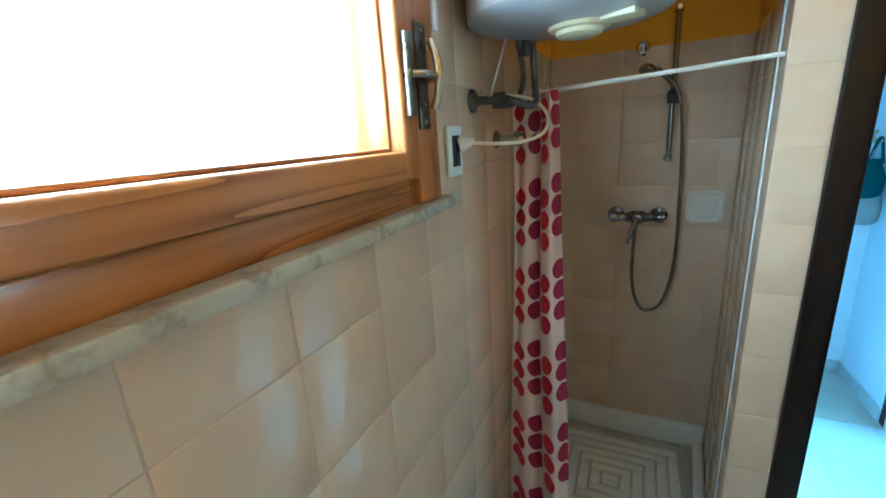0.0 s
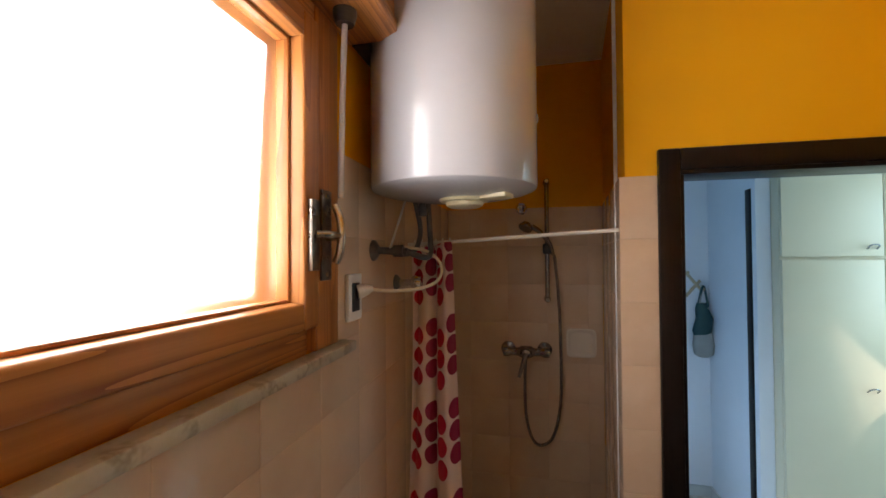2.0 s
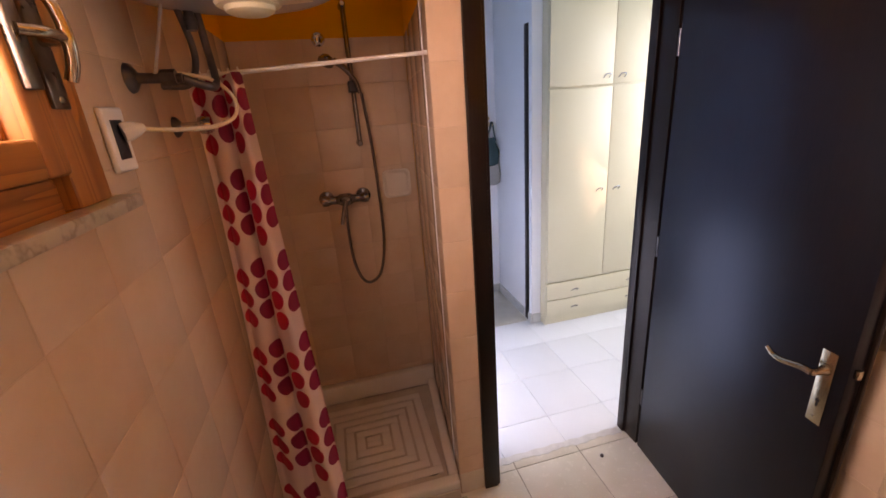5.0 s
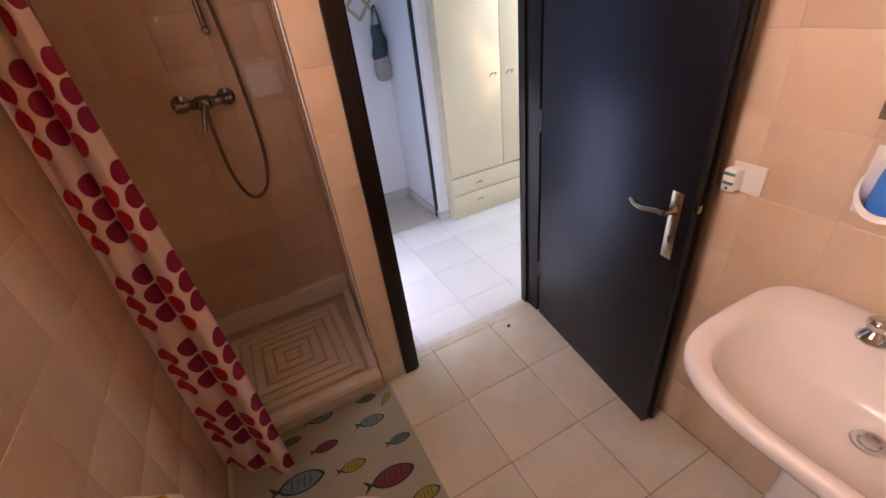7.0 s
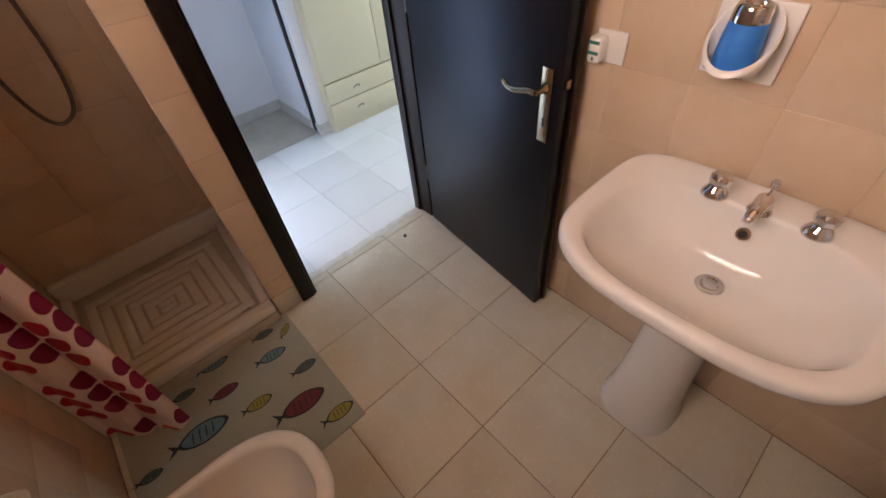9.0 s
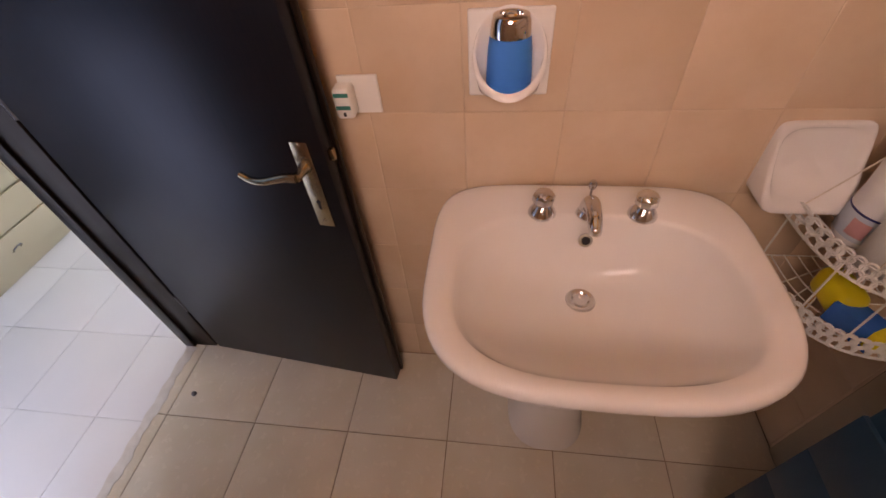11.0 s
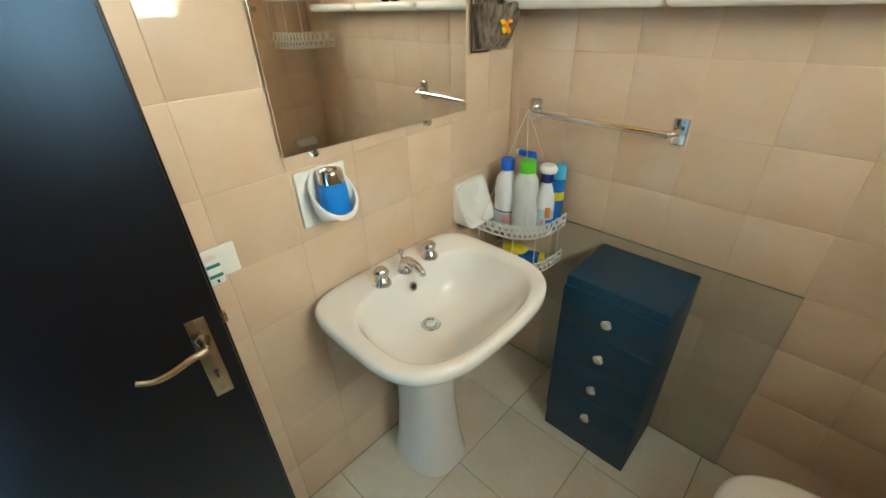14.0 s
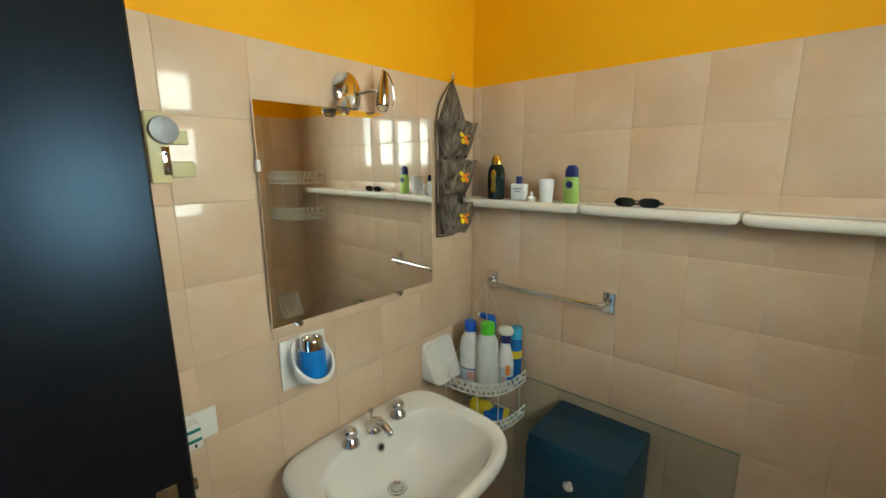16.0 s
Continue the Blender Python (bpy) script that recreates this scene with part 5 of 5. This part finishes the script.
for k, z0 in enumerate((0.0, 0.165, 0.312)):
    pk = bmesh.new()
    rr = []
    for t_, (dep, half) in zip((0.0, 0.03, 0.08, 0.125, 0.130), ((0.030, 0.075), (0.050, 0.082), (0.070, 0.092), (0.085, 0.100), (0.083, 0.098))):
        rr.append([(-0.011 - dep * max(0.0, math.sin(a)) ** 0.6, half * math.cos(a), z0 + t_ + 0.004 * math.sin(5 * a + k)) for a in [math.pi * i / 20 for i in range(21)]])
    for t_, (dep, half) in zip((0.124, 0.03), ((0.078, 0.094), (0.046, 0.078))):
        rr.append([(-0.011 - dep * max(0.0, math.sin(a)) ** 0.6, half * math.cos(a), z0 + t_) for a in [math.pi * i / 20 for i in range(21)]])
    loft(pk, rr, close=False)
    bmesh.ops.holes_fill(pk, edges=[e for e in pk.edges if e.is_boundary], sides=0)
    pocket = part("pocket", pk, CLOTH, org, angle=80)
    for i, (dy, dz) in enumerate(((0.0, 0.0), (0.017, 0.010), (-0.016, 0.012), (0.010, -0.016), (-0.010, -0.018), (0.0, 0.026))):
        fl = lathe([(0.0, 0.0), (0.012, 0.0), (0.011, 0.003), (0.0, 0.004)], 8, pose(-0.0775, dy * 1.2 + 0.012, z0 + 0.072 + dz, 0, -78, 0))
        part("flower", fl, (ORANGE_F, YEL_F)[i % 2], pocket)

# ---- lamp over the mirror ----
ml = thing("mirror_lamp", (W, -1.365, 1.925), "chrome mirror lamp with an oval base and two spots", "lamp")
part("base", lathe([(0.0, 0.0), (0.062, 0.0), (0.061, 0.008), (0.048, 0.017), (0.030, 0.020), (0.0, 0.021)], 36, pose(0, 0.01, 0, 0, -90) @ Matrix.Diagonal((1.0, 0.85, 1, 1))), CHROME, ml)
BULB = material("clear_bulb_glass", (0.9, 0.95, 0.95), 0.05)
BULB.node_tree.nodes["Principled BSDF"].inputs["Transmission Weight"].default_value = 1.0
BULB.node_tree.nodes["Principled BSDF"].inputs["IOR"].default_value = 1.45
# one spot hangs bare below the base, the other stands up in a slim half shade
for dy, dz, tall in ((0.068, -0.052, 0.030), (-0.080, -0.030, 0.098)):
    part("arm", tube([(-0.018, dy * 0.3, 0.0), (-0.05, dy * 0.7, 0.01), (-0.062, dy, dz + 0.03)], 0.006, 10), CHROME, ml)
    spot = part("spot", lathe([(0.0, tall), (0.006, tall), (0.013, tall * 0.72), (0.020, tall * 0.3), (0.023, 0.0), (0.020, 0.0), (0.012, tall * 0.5), (0.0, tall * 0.5)], 24, pose(-0.064, dy, dz, 0, -8)), CHROME, ml)
    part("bulb", lathe([(0.0, -0.022), (0.014, -0.020), (0.020, -0.008), (0.021, 0.0), (0.012, 0.012), (0.0, 0.014)], 9, pose(-0.064, dy, dz, 0, -8)), BULB, spot, "clear faceted glass bulb")
part("side_shield", tube([(-0.066, -0.080, 0.070), (-0.070, -0.100, 0.062), (-0.074, -0.116, 0.030), (-0.074, -0.121, -0.010), (-0.070, -0.117, -0.034)], 0.0028, 8), CHROME, ml, "thin curved chrome bow")

# ---- bolt bracket on the wall beside the door ----
IVORY = plain("yellowed_plastic", (0.62, 0.56, 0.30), 0.4)
br = thing("wall_hook_rack", (W, -0.85, 1.70), "yellowed plastic wall bracket with a grey knob", "hook")
part("board", box(-0.014, 0.0, -0.008, 0.032, -0.03, 0.125, 0.004), IVORY, br)
part("peg", box(-0.014, 0.0, -0.050, -0.009, 0.055, 0.088, 0.004), IVORY, br)
part("peg", box(-0.014, 0.0, -0.058, -0.009, -0.018, 0.018, 0.005), IVORY, br)
part("knob", lathe([(0.0, 0.0), (0.028, 0.0), (0.030, 0.006), (0.028, 0.014), (0.0, 0.016)], 30, pose(-0.014, 0.0, 0.085, 0, -90)), mottled("grey_knob", (0.20, 0.21, 0.23), (0.24, 0.25, 0.27), 12, 0.35), br, "round grey knob")
part("strap", box(-0.017, -0.0145, -0.008, 0.008, -0.012, 0.05, 0.001), CHROME, br, "small metal strap")
for z in (0.0, 0.034):
    part("screw", lathe(chrome_disc(0.004, 0.002), 10, pose(-0.017, 0.0, z, 0, -90)), BLACK, br)

# ---- hall: dark door edge, skirting, coat rack and bag ----
de = tagged(part("trim_hall_door", box(1.716, 1.7198, 1.335, 1.40, 0.0, 2.16, 0.001), FRAME_WOOD), kind="structure")
SKIRT = mottled("grey_marble_skirting", (0.52, 0.52, 0.48), (0.60, 0.60, 0.56), 12.0, 0.3, bump=0.02)
for b in ((1.708, 1.7195, 1.41, 1.9495, 0.0, 0.080), (0.931, 1.707, 1.938, 1.9495, 0.0, 0.080), (1.7225, 1.7945, 1.278, 1.2895, 0.0, 0.080), (1.708, 1.7195, 1.278, 1.334, 0.0, 0.080)):
    tagged(part("baseboard", box(*b, bevel=0.002), SKIRT, smooth=False), kind="structure")
niche_floor = tagged(part("floor_niche", box(0.931, 1.7075, 1.335, 1.9375, 0.0012, 0.0045, 0.001), mottled("beige_stone_floor", (0.50, 0.45, 0.36), (0.58, 0.53, 0.44), 9.0, 0.3, bump=0.03), smooth=False), kind="structure")
CEMENT = mottled("pale_cement", (0.60, 0.58, 0.53), (0.70, 0.68, 0.63), 30.0, 0.8, bump=0.4, fine=120)
strip = bmesh.new()
edge = [(0.93 + 0.0145 * i, 0.084 - 0.0035 * math.sin(i * 1.7) - 0.005 * math.sin(i * 0.43)) for i in range(50)]
loft(strip, [[(x, 0.122 + 0.003 * math.sin(i * 0.9), z) for i, (x, y) in enumerate(edge)] for z in (0.0003, 0.0022)] + [[(x, y, z) for x, y in edge] for z in (0.0022, 0.0003)], close=False)
tagged(part("threshold", strip, CEMENT, smooth=False), kind="structure")
RACKW = wood("pale_beech", (0.42, 0.30, 0.17), (0.55, 0.42, 0.26), 0.5, "Z")
rack = thing("coat_rack", (1.56, 1.95, 1.56), "folding beech coat rack on the hall wall", "coat rack")
for a, b in (((-0.17, -0.10), (0.0, 0.08)), ((0.0, 0.08), (0.11, -0.06)), ((-0.17, 0.08), (0.0, -0.10)), ((0.0, -0.10), (0.10, 0.02))):
    ln = math.hypot(b[0] - a[0], b[1] - a[1])
    part("slat", box(-ln / 2, ln / 2, -0.022 if a[1] > 0 else -0.012, -0.013 if a[1] > 0 else -0.003, -0.011, 0.011, 0.003, m=pose((a[0] + b[0]) / 2, 0, (a[1] + b[1]) / 2, 0, -math.degrees(math.atan2(b[1] - a[1], b[0] - a[0])), 0)), RACKW, rack)
for x, z in ((0.10, -0.04), (0.0, 0.08), (-0.17, 0.08), (-0.17, -0.10)):
    part("peg", lathe([(0.0, 0.0), (0.009, 0.0), (0.007, 0.03), (0.012, 0.045), (0.0, 0.05)], 14, pose(x, -0.018, z, 90)), RACKW, rack)
BAGC, BAGD = plain("grey_canvas", (0.32, 0.31, 0.28), 0.8), plain("dark_teal_canvas", (0.015, 0.06, 0.06), 0.8)
bag = thing("shoulder_bag", (1.655, 1.89, 1.25), "dark teal and grey shoulder bag on the coat rack", "bag")
bgm = bmesh.new()
loft(bgm, [superring(0, 0, a, b, z, 28, 2.6) for a, b, z in ((0.035, 0.02, -0.22), (0.062, 0.035, -0.20), (0.070, 0.042, -0.13), (0.060, 0.038, -0.06), (0.045, 0.03, -0.02))], caps=(True, True))
part("pouch", bgm, BAGC, bag, "grey canvas pouch")
bgm = bmesh.new()
loft(bgm, [superring(0.01 * math.sin(z * 30), 0, a, b, z, 24, 2.4) for a, b, z in ((0.05, 0.034, -0.08), (0.062, 0.040, -0.03), (0.055, 0.036, 0.06), (0.042, 0.028, 0.13), (0.03, 0.02, 0.17))], caps=(True, True))
part("flap", bgm, BAGD, bag)
part("strap", tube([(-0.03, 0.0, 0.15), (-0.012, -0.01, 0.26), (0.005, 0.0, 0.29), (0.02, 0.01, 0.26), (0.035, 0.0, 0.14)], 0.008, 8), BAGD, bag)
part("strap", tube([(-0.045, 0.0, 0.0), (-0.02, -0.012, 0.2), (0.005, 0.0, 0.285)], 0.006, 8), BAGC, bag)

stop = thing("floor_bolt", (1.45, -0.02, 0.0), "small dark floor bolt by the doorway", "bolt")
part("head", lathe([(0.0, 0.0), (0.009, 0.0), (0.009, 0.006), (0.006, 0.012), (0.0, 0.013)], 14), DARK_METAL, stop)

# ---- hall furniture ----
CREAM = mottled("cream_lacquer", (0.67, 0.58, 0.40), (0.70, 0.61, 0.43), 2.0, 0.4, bump=0.05)
wardrobe = thing("wardrobe", (2.28, 1.53, 0), "tall cream wardrobe with doors, drawers and metal pulls", "wardrobe")
part("carcass", box(-0.482, 0.482, -0.31, 0.31, 0.0, 2.62, 0.003), CREAM, wardrobe)


def pull(x, z, parent):
    bm = tube([(x - 0.022, -0.332, z - 0.012), (x - 0.02, -0.352, z + 0.006), (x, -0.356, z + 0.012), (x + 0.02, -0.352, z + 0.006), (x + 0.022, -0.332, z - 0.012)], 0.004, 8)
    part("handle", bm, DARK_CHROME, parent, "small metal pull")


for x0, x1, z0, z1, kx, kz in ((-0.478, -0.006, 0.365, 1.738, -0.076, 1.045), (-0.002, 0.478, 0.365, 1.738, 0.064, 1.043), (-0.478, -0.006, 1.756, 2.6, -0.062, 1.806), (-0.002, 0.478, 1.756, 2.6, 0.055, 1.804)):
    d = part("cabinet_door", box(x0, x1, -0.330, -0.312, z0, z1, 0.003), CREAM, wardrobe)
    pull(kx, kz, d)
for z0, z1 in ((0.215, 0.352), (0.07, 0.208)):
    d = part("drawer", box(-0.478, 0.478, -0.330, -0.312, z0, z1, 0.003), CREAM, wardrobe)
    pull(-0.246, (z0 + z1) / 2, d)
    pull(0.246, (z0 + z1) / 2, d)

# ---- tiles, joined to the walls that carry them ----
TILES = {}


def tile_mesh(w, h, name, mat, deep=0.006, edge=0.0018):
    key = (round(w, 3), round(h, 3), mat.name)
    if key not in TILES:
        bm = bmesh.new()
        loft(bm, [[(sx * (w / 2 - i), sy * (h / 2 - i), z) for sx, sy in ((-1, -1), (1, -1), (1, 1), (-1, 1))] for z, i in ((-deep, 0.0), (-edge * 0.7, 0.0), (-edge * 0.2, edge * 0.3), (0.0, edge))], caps=(False, True))
        bmesh.ops.recalc_face_normals(bm, faces=bm.faces)
        me = bpy.data.meshes.new(name)
        bm.to_mesh(me)
        bm.free()
        if me.polygons[-1].normal.z < 0:
            me.flip_normals()
        me.materials.append(mat)
        me.shade_smooth()
        me.set_sharp_from_angle(angle=radians(50))
        TILES[key] = me
    return TILES[key]


def cut(rect, hole):
    """What is left of a rectangle outside a hole, as rectangles."""
    u0, u1, v0, v1 = rect
    a0, a1, b0, b1 = max(u0, hole[0]), min(u1, hole[1]), max(v0, hole[2]), min(v1, hole[3])
    if a0 >= a1 or b0 >= b1:
        return [rect]
    out = [(u0, u1, v0, b0), (u0, u1, b1, v1), (u0, a0, b0, b1), (a1, u1, b0, b1)]
    return [r for r in out if r[1] - r[0] > 0.006 and r[3] - r[2] > 0.006]


def lay(parent, name, mat, origin, u, v, ulen, vlen, step, u_first, v_first, holes=(), joint=0.0019, tilt=0.07):
    """Tiles over a plane: from origin along u and v; u_first and v_first are where the first joint lies."""
    u, v = Vector(u), Vector(v)
    n = u.cross(v)
    us = [0.0] + [u_first + step * k for k in range(40) if 0.004 < u_first + step * k < ulen - 0.004] + [ulen]
    vs = [0.0] + [v_first + step * k for k in range(40) if 0.004 < v_first + step * k < vlen - 0.004] + [vlen]
    for a0, a1 in zip(us, us[1:]):
        for b0, b1 in zip(vs, vs[1:]):
            rects = [(a0, a1, b0, b1)]
            for h in holes:
                rects = [r for q in rects for r in cut(q, h)]
            for r in rects:
                w, h = r[1] - r[0] - joint, r[3] - r[2] - joint
                if w < 0.005 or h < 0.005:
                    continue
                ob = new(name, tile_mesh(w, h, name, mat))
                m = Matrix((u, v, n)).transposed().to_4x4()
                m.translation = Vector(origin) + u * (r[0] + r[1]) / 2 + v * (r[2] + r[3]) / 2 + n * RND.uniform(-0.0003, 0.0003)
                ob.matrix_basis = m @ pose(0, 0, 0, RND.uniform(-tilt, tilt), RND.uniform(-tilt, tilt), 0)
                ob.parent = parent


# wall by wall
lay(wall_window, "tile", TILE, (0, BACK, 0), (0, 1, 0), (0, 0, 1), SH_Y - BACK, TOP, S, (-1.005 - BACK) % S, 0.0,
    [(WY0 - BACK, WY1 - BACK, WZ0 - 0.004, 3.0)])
lay(wall_sink, "tile", TILE, (W, 0, 0), (0, -1, 0), (0, 0, 1), -BACK, TOP, S, 1.058 % S, 0.0)
lay(wall_back, "tile", TILE, (W, BACK, 0), (-1, 0, 0), (0, 0, 1), W, TOP, S, (W - 0.836) % S, 0.0)
lay(wall_door, "tile", TILE, (SH_X, 0, 0), (1, 0, 0), (0, 0, 1), 0.842 - SH_X, TOP, S, 0.5, 0.0)
lay(wall_shower_side, "tile", TILE, (SH_X + SKEW, SH_Y, 0), Vector((-SKEW, -SH_Y, 0)).normalized(), (0, 0, 1), SH_Y + 0.002, TOP, S, 0.195, 0.0)
lay(wall_shower_back, "tile", TILE, (0, SH_Y, 0), (1, 0, 0), (0, 0, 1), SH_X + SKEW, TOP, S, 0.12, 0.0)
F = 0.345
lay(floor, "floor_tile", FLOOR_TILE, (0, BACK, 0), (1, 0, 0), (0, 1, 0), W, -BACK + 0.10, F, 1.022 % F, (-0.302 - BACK) % F, joint=0.0032, tilt=0.03)
lay(floor_hall, "floor_tile", HALL_TILE, (0.84, 0.10, 0), (1, 0, 0), (0, 1, 0), 2.55, 1.85, F, 0.15, 0.215, joint=0.002, tilt=0.03)
